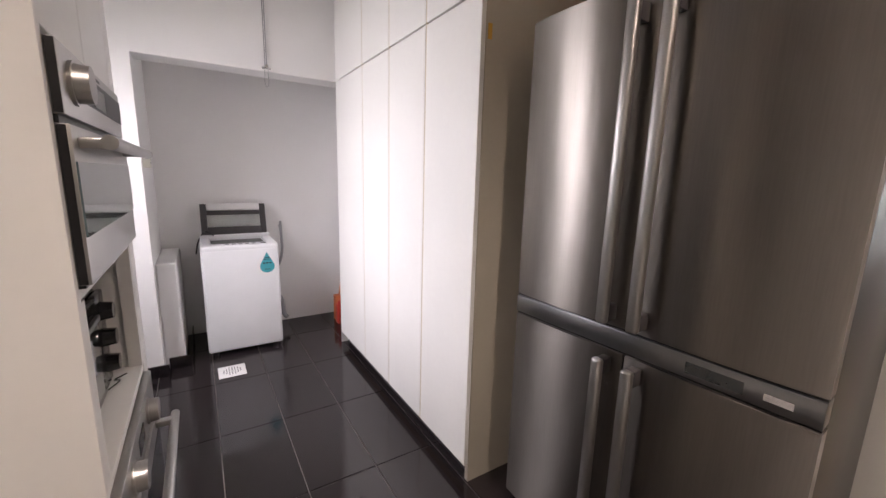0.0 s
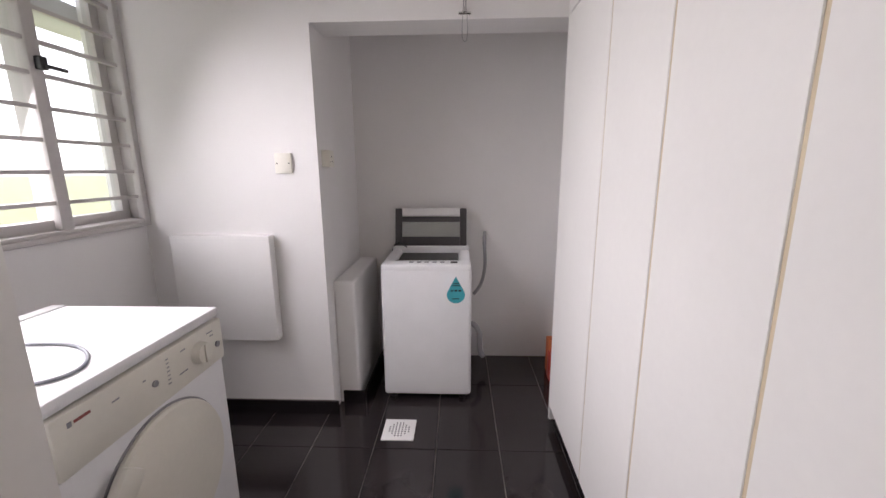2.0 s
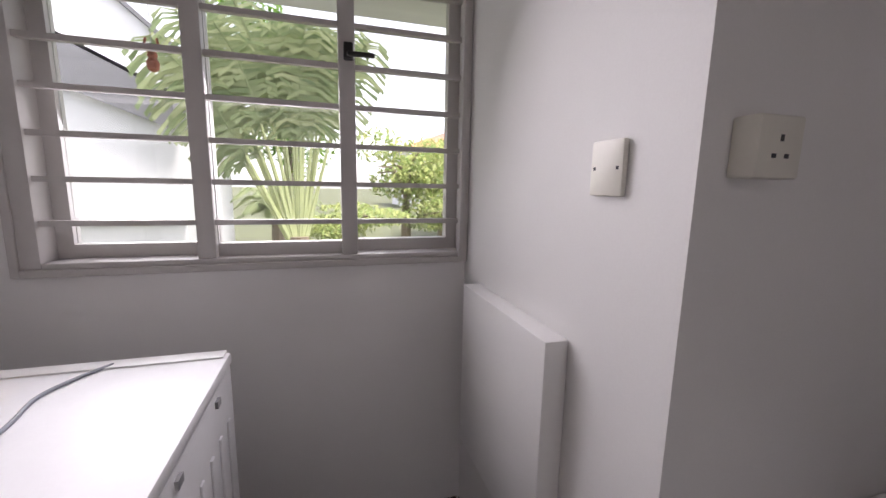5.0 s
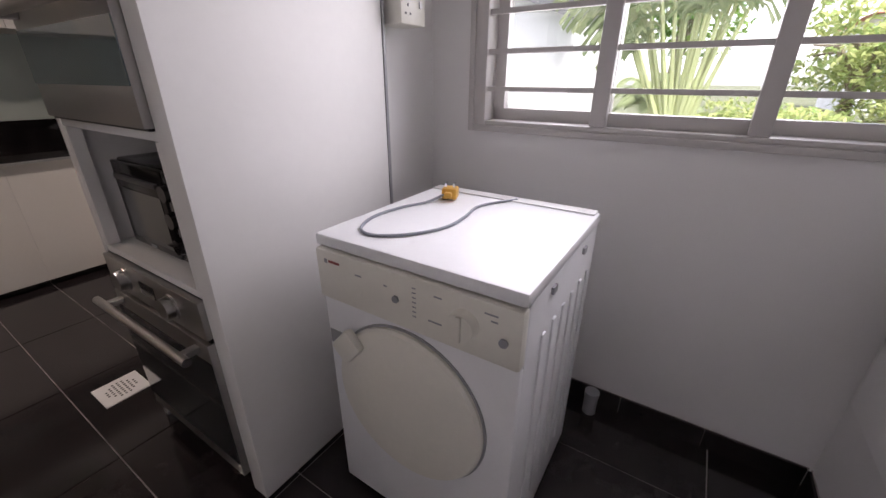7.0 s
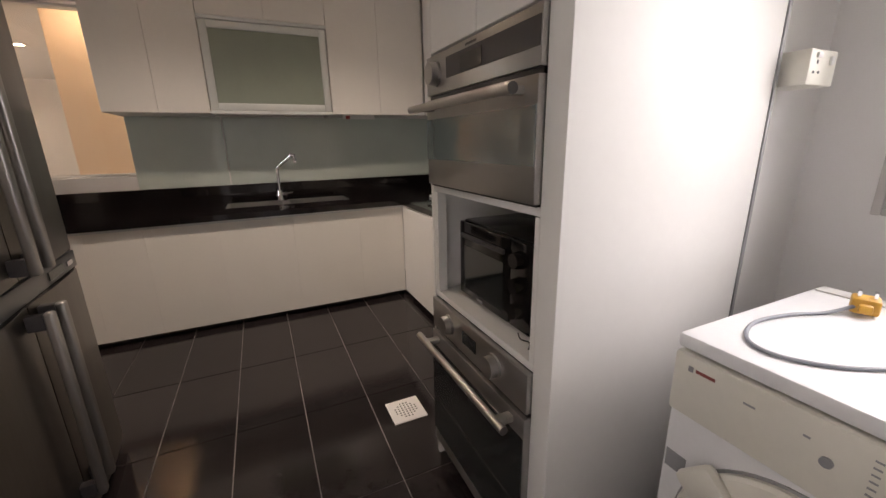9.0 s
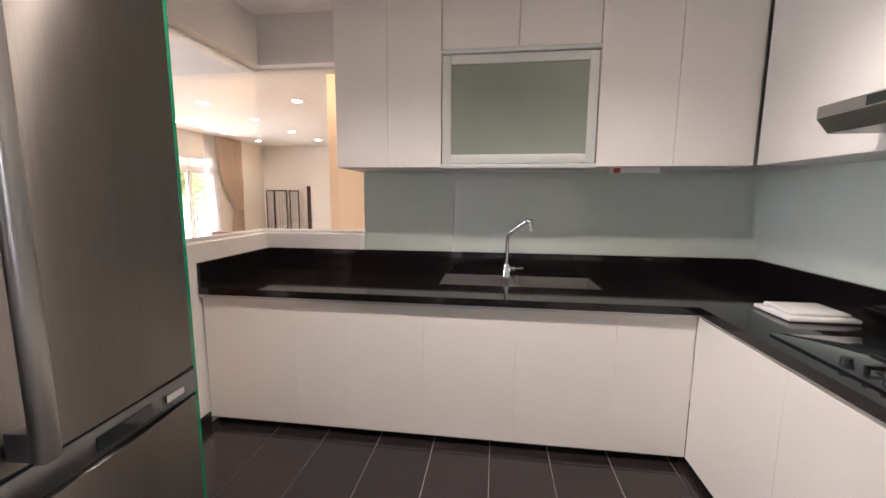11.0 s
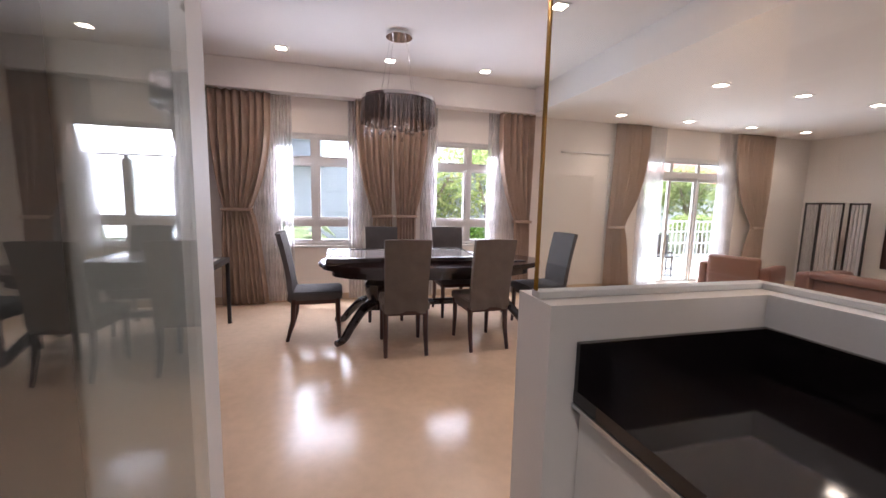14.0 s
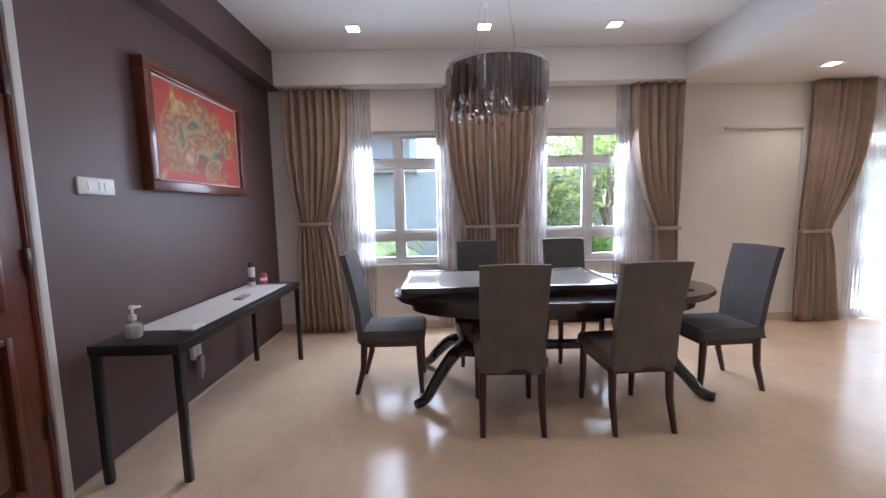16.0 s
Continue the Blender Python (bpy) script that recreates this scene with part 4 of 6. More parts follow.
# ---------------------------------------------------------------- yard things
def dryer():
    d = thing("dryer", (-0.25, 2.59, 0), "yellowed white front-loading tumble dryer", "dryer")
    x0, x1, y0, y1 = -0.535, 0.03, 2.309, 2.885
    part("case", boxes((x0, x1 - 0.02, y0 + 0.004, y1 - 0.004, 0.03, 0.882), bevel=0.008), M_ENAMEL, d)
    part("top", boxes((x0, x1 + 0.004, y0, y1, 0.884, 0.917), bevel=0.008), M_ENAMEL, d, "white lid panel")
    part("strip", boxes((x0 - 0.001, x0 + 0.045, y0 + 0.01, y1 - 0.01, 0.917, 0.922), bevel=0.002), M_PLASTIC, d)
    part("front", boxes((x1 - 0.02, x1, y0 + 0.004, y1 - 0.004, 0.03, 0.735), bevel=0.006), M_ENAMEL, d)
    p = part("control_panel", boxes((x1 - 0.02, x1 + 0.012, y0 + 0.003, y1 - 0.003, 0.738, 0.880), bevel=0.008), M_CREAMPL, d, "yellowed cream control panel")
    part("dial", rods(((x1 + 0.01, 2.755, 0.812), (x1 + 0.035, 2.755, 0.812), 0.036, 0.031), seg=28), M_CREAMPL, p)
    part("pointer", boxes((x1 + 0.035, x1 + 0.042, 2.749, 2.761, 0.782, 0.842), bevel=0.002), M_CREAMPL, p)
    for y, z, r in ((2.575, 0.812, 0.009), (2.845, 0.80, 0.01)):
        part("button", rods(((x1 + 0.01, y, z), (x1 + 0.017, y, z), r), seg=14), M_GREYPL, p)
    for k in range(7):
        part("mark", boxes((x1 + 0.0118, x1 + 0.0128, 2.622, 2.632, 0.782 + 0.012 * k, 0.785 + 0.012 * k)), M_GREYPL, p)
    part("badge", boxes((x1 + 0.0118, x1 + 0.0128, 2.345, 2.355, 0.845, 0.857), bevel=0.001), M_GREYPL, p)
    part("badge", boxes((x1 + 0.0118, x1 + 0.0128, 2.36, 2.398, 0.848, 0.855)), M_BADGE, p, "red maker's badge")
    for a, b, z in ((2.45, 2.47, 0.836), (2.68, 2.70, 0.850), (2.665, 2.70, 0.785), (2.80, 2.83, 0.852), (2.815, 2.83, 0.838), (2.54, 2.55, 0.835)):
        part("mark", boxes((x1 + 0.0118, x1 + 0.0126, a, b, z, z + 0.004)), M_GREYPL, p)
    # round door with a flat bulge and a grip
    yc, zc, r = 2.587, 0.495, 0.225
    bm = bmesh.new()
    cyl(bm, (x1 - 0.004, yc, zc), (x1 + 0.004, yc, zc), r + 0.006, seg=56)
    part("seal", bm, M_GREYPL, d)
    door = part("door", turned(lathe([(r, 0.0), (r, 0.012), (r - 0.006, 0.02), (r - 0.05, 0.028), (0.10, 0.034), (0.01, 0.035)], seg=56), Matrix.Translation((x1 + 0.001, yc, zc)) @ Matrix.Rotation(radians(90), 4, 'Y')), M_CREAMPL, d, "yellowed cream round door")
    part("grip", turned(boxes((0.0, 0.03, -0.035, 0.035, -0.045, 0.045), bevel=0.012), Matrix.Translation((x1 + 0.018, yc - 0.165, zc + 0.135)) @ Matrix.Rotation(radians(-42), 4, 'X')), M_CREAMPL, door)
    for k in range(9):
        part("vent_slot", boxes((x1 - 0.0005, x1 + 0.0012, 2.70 + 0.0, 2.85, 0.085 + 0.011 * k, 0.089 + 0.011 * k)), M_GREYPL, d)
    part("sticker", boxes((x1 - 0.0005, x1 + 0.001, 2.32, 2.365, 0.585, 0.63)), M_GREYPL, d)
    for k in range(6):
        xx = x0 + 0.06 + 0.075 * k
        part("rib", boxes((xx, xx + 0.022, y1 - 0.005, y1 + 0.002, 0.16, 0.76), bevel=0.003), M_ENAMEL, d)
    for xx in (x0 + 0.14, x1 - 0.17):
        part("hinge_cover", boxes((xx, xx + 0.025, y1 - 0.005, y1 + 0.003, 0.845, 0.862)), M_GREYPL, d)
    for x in (x0 + 0.05, x1 - 0.06):
        for y in (y0 + 0.05, y1 - 0.05):
            part("foot", rods(((x, y, 0), (x, y, 0.035), 0.022)), M_BLACK, d)


def dryer_plug():
    c = thing("power_cord", (-0.3, 2.5, 0.917), "grey power cord with amber plug lying on the dryer", "cord")
    z = 0.9215
    line = [(-0.385, 2.432, z + 0.016), (-0.33, 2.405, z), (-0.24, 2.372, z), (-0.13, 2.362, z), (-0.04, 2.40, z), (-0.025, 2.46, z), (-0.08, 2.53, z), (-0.17, 2.575, z), (-0.27, 2.575, z), (-0.37, 2.56, z), (-0.45, 2.59, z), (-0.51, 2.63, z)]
    part("cable", tube(smooth_line(line, 8), 0.0042, 8), M_CABLE, c)
    pl = part("plug", turned(boxes((-0.025, 0.025, -0.024, 0.024, 0, 0.036), (-0.045, -0.026, -0.012, 0.012, 0.008, 0.028), bevel=0.006), Matrix.Translation((-0.41, 2.44, 0.921)) @ Matrix.Rotation(radians(200), 4, 'Z')), M_YELLOW, c, "amber three-pin plug")
    part("pin", turned(boxes((-0.01, 0.01, -0.016, -0.010, 0.036, 0.05), (-0.01, 0.01, 0.010, 0.016, 0.036, 0.05)), Matrix.Translation((-0.41, 2.44, 0.921)) @ Matrix.Rotation(radians(200), 4, 'Z')), M_CHROME, pl)


def washing_machine():
    w = thing("washing_machine", (0.67, 4.03, 0), "white top-loading washing machine with its lid open", "washing machine")
    x0, x1, y0, y1 = 0.405, 0.925, 3.785, 4.285
    part("case", boxes((x0, x1, y0, y1, 0.03, 0.818), bevel=0.022, seg=4), M_ENAMEL, w)
    # top deck with the drum opening
    part("deck", boxes((x0 + 0.003, x1 - 0.003, y0 + 0.002, y0 + 0.13, 0.80, 0.840), (x0 + 0.003, x0 + 0.07, y0 + 0.118, y1 - 0.07, 0.80, 0.842), (x1 - 0.07, x1 - 0.003, y0 + 0.118, y1 - 0.07, 0.80, 0.842), (x0 + 0.003, x1 - 0.003, y1 - 0.08, y1 - 0.002, 0.80, 0.866), bevel=0.012, seg=3), M_ENAMEL, w)
    part("drum", boxes((x0 + 0.075, x1 - 0.075, y0 + 0.125, y1 - 0.075, 0.8185, 0.821)), M_BLACK, w, "dark drum opening")
    for k in range(5):
        part("button", boxes((x0 + 0.16 + 0.045 * k, x0 + 0.185 + 0.045 * k, y0 + 0.05, y0 + 0.075, 0.8395, 0.844), bevel=0.002), M_GREYPL, w)
    part("display", boxes((x0 + 0.40, x0 + 0.44, y0 + 0.05, y0 + 0.08, 0.8395, 0.843)), M_BLACK, w)
    yl = 4.235
    lean = Matrix.Translation((0, yl, 0.86)) @ Matrix.Rotation(radians(-12), 4, 'X') @ Matrix.Translation((0, -yl, -0.86))
    lid = part("lid", turned(boxes((x0 + 0.02, x0 + 0.065, yl - 0.012, yl + 0.012, 0.86, 1.115), (x1 - 0.065, x1 - 0.02, yl - 0.012, yl + 0.012, 0.86, 1.115), (x0 + 0.065, x1 - 0.065, yl - 0.012, yl + 0.012, 0.86, 0.925), (x0 + 0.065, x1 - 0.065, yl - 0.012, yl + 0.012, 1.025, 1.06), bevel=0.005), lean), M_DARKGREY, w, "dark grey open lid frame")
    g = part("window", turned(boxes((x0 + 0.065, x1 - 0.065, yl - 0.003, yl + 0.003, 0.925, 1.025)), lean), M_PANE, lid)
    g.visible_shadow = False
    part("grip", turned(boxes((x0 + 0.066, x1 - 0.066, yl - 0.02, yl + 0.016, 1.062, 1.118), bevel=0.01), lean), M_PLASTIC, lid, "white lid grip")
    drop = [(0.836 + 0.052 * math.cos(a), 0.665 + 0.05 * math.sin(a)) for a in [radians(v) for v in range(150, 391, 15)]] + [(0.836, 0.775)]
    bm = prism(drop, 0, 0.0015)
    st = part("sticker", turned(bm, Matrix.Translation((0, y0 - 0.0002, 0)) @ Matrix.Rotation(radians(90), 4, 'X')), M_TEAL, w, "teal water-drop label")
    for k in range(3):
        part("tick", boxes((0.806 + 0.022 * k, 0.822 + 0.022 * k, y0 - 0.0028, y0 - 0.002, 0.686, 0.696)), M_INK, st)
    for z, a in ((0.73, 0.02), (0.718, 0.026), (0.640, 0.02)):
        part("text_bar", boxes((0.836 - a, 0.836 + a, y0 - 0.0028, y0 - 0.002, z, z + 0.005)), M_INK, st)
    for x in (x0 + 0.05, x1 - 0.05):
        for y in (y0 + 0.05, y1 - 0.05):
            part("foot", rods(((x, y, 0), (x, y, 0.035), 0.022)), M_BLACK, w)
    part("cable", tube(smooth_line([(x0 + 0.10, 4.20, 0.862), (x0 + 0.06, 4.16, 0.90), (x0 + 0.03, 4.20, 0.89), (x0 - 0.012, 4.26, 0.80), (x0 - 0.03, 4.33, 0.70)], 6), 0.005, 8), M_BLACK, w)
    part("drain_hose", tube(smooth_line([(x1 - 0.02, 4.22, 0.30), (x1 + 0.03, 4.22, 0.31), (x1 + 0.07, 4.20, 0.25), (x1 + 0.075, 4.18, 0.14), (x1 + 0.10, 4.15, 0.10)], 8), 0.019, 12), M_GREYPL, w, "grey ribbed drain hose")


def wall_box():
    b = solo("wall_panel", boxes((-0.638, -0.116, 3.580, 3.639, 0.470, 1.04), bevel=0.004), M_PLASTIC, "white boxed cover fixed to the yard wall", "cover")
    return b


def plate(name, at, size, normal, label, holes=()):
    """A small switch or socket plate on a wall; normal: '+x', '-y' ..."""
    w, h, d = size
    sgn = 1 if normal[0] == '+' else -1
    t = thing(name, at, label, "switch" if "switch" in name else "socket")
    def slab(a0, a1, c0, c1, e0, e1):
        if normal[1] == 'y':
            return (at[0] + a0, at[0] + a1, *sorted((at[1] + sgn * e0, at[1] + sgn * e1)), at[2] + c0, at[2] + c1)
        return (*sorted((at[0] + sgn * e0, at[0] + sgn * e1)), at[1] + a0, at[1] + a1, at[2] + c0, at[2] + c1)
    part("box", boxes(slab(-w / 2, w / 2, -h / 2, h / 2, 0.0, d), bevel=0.004), M_CREAMPL if "cream" in label else M_PLASTIC, t)
    for a, c, ww, hh, dark in holes:
        part("hole" if dark else "rocker", boxes(slab(a - ww / 2, a + ww / 2, c - hh / 2, c + hh / 2, d - 0.002, d + (0.0008 if dark else 0.005))), M_INK if dark else M_PLASTIC, t)
    return t


PINS = ((-0.012, -0.012, 0.008, 0.006, True), (0.012, -0.012, 0.008, 0.006, True), (0.0, 0.012, 0.006, 0.009, True))
dryer()
dryer_plug()
washing_machine()
wall_box()
plate("switch", (-0.03, 3.64, 1.402), (0.085, 0.10, 0.012), '-y', "cream blank cover plate on the yard wall", ((-0.03, 0, 0.006, 0.006, True), (0.03, 0, 0.006, 0.006, True)))
plate("socket", (0.145, 3.735, 1.425), (0.085, 0.085, 0.04), '+x', "cream surface-mounted socket on the alcove wall", PINS)
plate("socket", (-0.545, 2.109, 1.478), (0.13, 0.085, 0.10), '+y', "cream surface-mounted double socket above the dryer", tuple((a + 0.03, b, c, d, e) for a, b, c, d, e in PINS) + ((-0.035, 0.018, 0.014, 0.02, False), (0.03, 0.028, 0.02, 0.012, False)))
solo("conduit", boxes((-0.459, -0.448, 2.109, 2.157, 0.0, KC)), M_GREYPL, "thin grey seam strip between cabinet and wall", "strip")
solo("drain_pipe", lathe([(0.026, 0.0), (0.026, 0.085), (0.029, 0.085), (0.029, 0.105), (0.016, 0.106)], (-0.735, 2.935, 0), 24), M_GREYPL, "short grey pipe stub standing on the floor", "pipe")


def floor_drain(x, y, s):
    d = thing("floor_drain", (x, y, 0.0), "white square floor drain grating", "drain", "floor drains")
    p = part("plate", boxes((x - s, x + s, y - s, y + s, 0.0, 0.006), bevel=0.002), M_PLASTIC, d)
    for i in range(-3, 4):
        for j in range(-3, 4):
            if i * i + j * j < 11:
                part("hole", rods(((x + i * s * 0.2, y + j * s * 0.2, 0.0055), (x + i * s * 0.2, y + j * s * 0.2, 0.0068), s * 0.055), seg=8), M_INK, p)


floor_drain(0.535, 3.50, 0.085)
floor_drain(0.275, 1.155, 0.085)


def broom():
    b = thing("broom", (1.705, 4.2, 0), "orange-bristled broom with blue pole in the alcove", "broom")
    part("pole", rods(((1.55, 4.20, 0.35), (1.625, 4.34, 1.20), 0.012)), M_BLUE, b)
    part("tip", rods(((1.625, 4.34, 1.20), (1.637, 4.355, 1.30), 0.012, 0.016)), M_GREYPL, b)
    part("bristles", prism([(1.455, 4.13), (1.645, 4.13), (1.645, 4.19), (1.455, 4.19)], 0.0, 0.24), M_ORANGE, b)
    part("head", rods(((1.545, 4.16, 0.24), (1.55, 4.20, 0.38), 0.05, 0.02)), M_ORANGE, b)
    p = thing("dustpan", (1.545, 4.05, 0), "red plastic dustpan standing in the alcove", "dustpan")
    part("pan", boxes((1.445, 1.635, 4.02, 4.03, 0.0, 0.22), (1.445, 1.455, 4.03, 4.10, 0.0, 0.18), (1.625, 1.635, 4.03, 4.10, 0.0, 0.18), bevel=0.002), M_RED, p)
    part("handle", tube(smooth_line([(1.585, 4.02, 0.20), (1.615, 4.0, 0.28), (1.52, 4.0, 0.14)], 6), 0.012, 8), M_PLASTIC, p)


def alcove_bits():
    for z in (2.0, 1.73, 1.40):
        solo("shelf_bracket", boxes((1.605, 1.64, 4.345, 4.37, z - 0.007, z + 0.007), (1.605, 1.615, 4.325, 4.345, z - 0.010, z + 0.010), bevel=0.002), M_BLACK, "small black wall hook in the alcove", "hook", "hooks on the alcove wall")
    t = thing("water_tap", (1.03, 4.33, 0.9), "grey washing machine tap with hanging hose", "tap")
    part("body", rods(((1.03, 4.37, 0.90), (1.03, 4.30, 0.90), 0.012), ((1.03, 4.31, 0.86), (1.03, 4.31, 0.95), 0.014, 0.010)), M_GREYPL, t)
    part("hose", tube(smooth_line([(1.03, 4.31, 0.86), (1.035, 4.31, 0.70), (1.01, 4.31, 0.58), (0.96, 4.31, 0.50)], 8), 0.012, 10), M_GREYPL, t)
    h = thing("drying_rack_cord", (0.877, 3.63, 2.05), "white pulley cord with a metal hook", "cord")
    part("cord", rods(((0.873, 3.63, 2.07), (0.873, 3.63, KC), 0.003), ((0.883, 3.63, 2.07), (0.883, 3.63, KC), 0.003), seg=6), M_GREYPL, h)
    part("bead_chain", tube(smooth_line([(0.868, 3.62, 2.06), (0.866, 3.62, 1.97), (0.878, 3.62, 1.945), (0.890, 3.62, 1.97), (0.888, 3.62, 2.06)], 6), 0.0013, 5), M_GREYPL, h)
    part("hook", rods(((0.878, 3.64, 2.075), (0.878, 3.60, 2.075), 0.010), ((0.85, 3.62, 2.065), (0.905, 3.62, 2.065), 0.007)), M_CHROME, h)


broom()
alcove_bits()

# ---------------------------------------------------------------- dining furniture
def rounded(y0, y1, z0, z1, n=6):
    return [(y0, z0), (y1, z0), (y1, z1), (y0, z1)]


def dining_chair(m, cloth, label, built_chair=None):
    """A covered chair; local front is +y, origin on the floor under the seat."""
    if built_chair:
        return copy_thing(built_chair, m)
    c = thing("dining_chair", (0, 0, 0), label, "chair", "chairs round the dining table")
    w = 0.20
    # seat cushion
    bm = boxes((-w - 0.015, w + 0.015, -0.24, 0.25, 0.405, 0.485))
    bmesh.ops.subdivide_edges(bm, edges=bm.edges, cuts=5, use_grid_fill=True)
    for v in bm.verts:
        if v.co.z > 0.45:
            v.co.z += 0.022 * (1 - (v.co.x / 0.22) ** 2) * (1 - ((v.co.y) / 0.26) ** 2)
        v.co += 0.004 * noise.noise_vector(v.co * 9)
    bmesh.ops.bevel(bm, geom=[e for e in bm.edges if e.is_boundary or e.calc_face_angle(0) > 1.0], offset=0.015, segments=3, affect='EDGES')
    part("seat", bm, cloth, c)
    # back with slightly leaning cover and a loose gathered hem
    bm = boxes((-w, w, -0.045, 0.0, 0.0, 0.66))
    bmesh.ops.subdivide_edges(bm, edges=bm.edges, cuts=9, use_grid_fill=True)
    for v in bm.verts:
        h = v.co.z / 0.66
        v.co.x *= 0.94 + 0.06 * h + 0.03 * max(0, 0.25 - h) * 4
        hem = max(0, 0.3 - h) / 0.3
        v.co.y += -0.11 * h ** 1.5 + 0.020 * hem * math.sin(v.co.x * 38 + v.co.z * 30) + 0.014 * hem * noise.noise(v.co * 14)
        v.co.z += 0.40 + 0.018 * hem * math.sin(v.co.x * 21 + 1)
        v.co.y -= 0.20
        v.co.z += -0.006 * (v.co.x / 0.2) ** 2 * h
    part("backrest", bm, cloth, c)
    for sx in (-1, 1):
        x = sx * 0.18
        part("leg", tube([(x, 0.205, 0.42), (x, 0.21, 0.2), (x * 1.02, 0.22, 0.0)], [0.026, 0.023, 0.017], 8), M_LEGWOOD, c)
        part("leg", tube([(x, -0.20, 0.44), (x, -0.215, 0.2), (x * 1.02, -0.27, 0.0)], [0.027, 0.023, 0.017], 8), M_LEGWOOD, c)
    part("apron", boxes((-0.17, 0.17, 0.19, 0.215, 0.365, 0.405), (-0.17, 0.17, -0.215, -0.19, 0.365, 0.405), (-0.195, -0.172, -0.19, 0.19, 0.365, 0.405), (0.172, 0.195, -0.19, 0.19, 0.365, 0.405)), M_LEGWOOD, c)
    c.matrix_basis = m
    ORG[c.name] = Vector((0, 0, 0))
    return c


L1 = "dining chair in a grey-brown stretch cover with dark wooden legs"
L2 = "dining chair in a slate grey stretch cover with dark wooden legs"
near = dining_chair(pose(5.06, -0.235, 0, 0, 0, -92), M_FABRIC, L1)
dining_chair(pose(5.05, -1.0, 0, 0, 0, -87), M_FABRIC, L1, near)
far = dining_chair(pose(6.08, -0.17, 0, 0, 0, 90), M_FABRIC2, L2)
for m in (pose(6.10, -1.03, 0, 0, 0, 90), pose(5.58, 0.57, 0, 0, 0, 180), pose(5.46, -1.87, 0, 0, 0, 4)):
    dining_chair(m, M_FABRIC2, L2, far)


def oval(rx, ry, n=56, e=2.3):
    out = []
    for k in range(n):
        a = 2 * math.pi * k / n
        ca, sa = math.cos(a), math.sin(a)
        out.append((rx * math.copysign(abs(ca) ** (2 / e), ca), ry * math.copysign(abs(sa) ** (2 / e), sa)))
    return out


def dining_table():
    cx, cy = 5.55, -0.66
    t = thing("dining_table", (cx, cy, 0), "glossy dark wood oval pedestal dining table", "table")
    sh = Matrix.Translation((cx, cy, 0))
    part("tabletop", turned(prism(oval(0.55, 1.21), 0.728, 0.76, bevel=0.012), sh), M_DKWOOD, t)
    part("moulding", turned(prism(oval(0.52, 1.18), 0.70, 0.727), sh), M_DKWOOD, t)
    part("apron", turned(prism(oval(0.45, 1.08), 0.625, 0.699), sh), M_DKWOOD, t)
    for sy in (0.62, -0.62):
        part("pedestal", lathe([(0.13, 0.26), (0.13, 0.32), (0.10, 0.35), (0.13, 0.44), (0.135, 0.52), (0.09, 0.58), (0.15, 0.60), (0.15, 0.625)], (cx, cy + sy, 0), 28), M_DKWOOD, t)
        d = 1 if sy > 0 else -1
        for sx in (-1, 1):
            pts = [(cx + sx * 0.04, cy + sy, 0.31), (cx + sx * 0.16, cy + sy + d * 0.14, 0.30), (cx + sx * 0.27, cy + sy + d * 0.27, 0.16), (cx + sx * 0.34, cy + sy + d * 0.35, 0.05), (cx + sx * 0.40, cy + sy + d * 0.42, 0.032)]
            line = smooth_line(pts, 5)
            part("leg", tube(line, [0.055 - 0.024 * k / (len(line) - 1) for k in range(len(line))], 10), M_DKWOOD, t)
    part("stretcher", boxes((cx - 0.045, cx + 0.045, cy - 0.52, cy + 0.52, 0.27, 0.325), bevel=0.006), M_DKWOOD, t)
    # raised board with a pale top lying on the table
    b = thing("table_leaf", (cx + 0.05, -0.30, 0.76), "dark-edged tray board with pale glass top on the table", "board")
    part("rim", boxes((5.24, 6.03, 0.44, 0.47, 0.76, 0.83), (5.24, 6.03, -1.10, -1.07, 0.76, 0.83), (5.24, 5.27, -1.07, 0.44, 0.76, 0.83), (6.0, 6.03, -1.07, 0.44, 0.76, 0.83), bevel=0.004), M_DKWOOD, b)
    part("top", boxes((5.272, 5.998, -1.068, 0.438, 0.762, 0.822)), M_TRAY, b, "pale glass-covered top")
    solo("phone", boxes((5.30, 5.38, -1.62, -1.48, 0.761, 0.769), bevel=0.003), M_BLACK, "black phone lying on the table", "phone")
    bl = thing("glass_sheet", (5.7, -1.2, 0.76), "clear glass sheet lying on the table", "glass")
    part("sheet", boxes((5.42, 5.95, -1.50, -1.12, 0.762, 0.768)), M_PANE, bl)


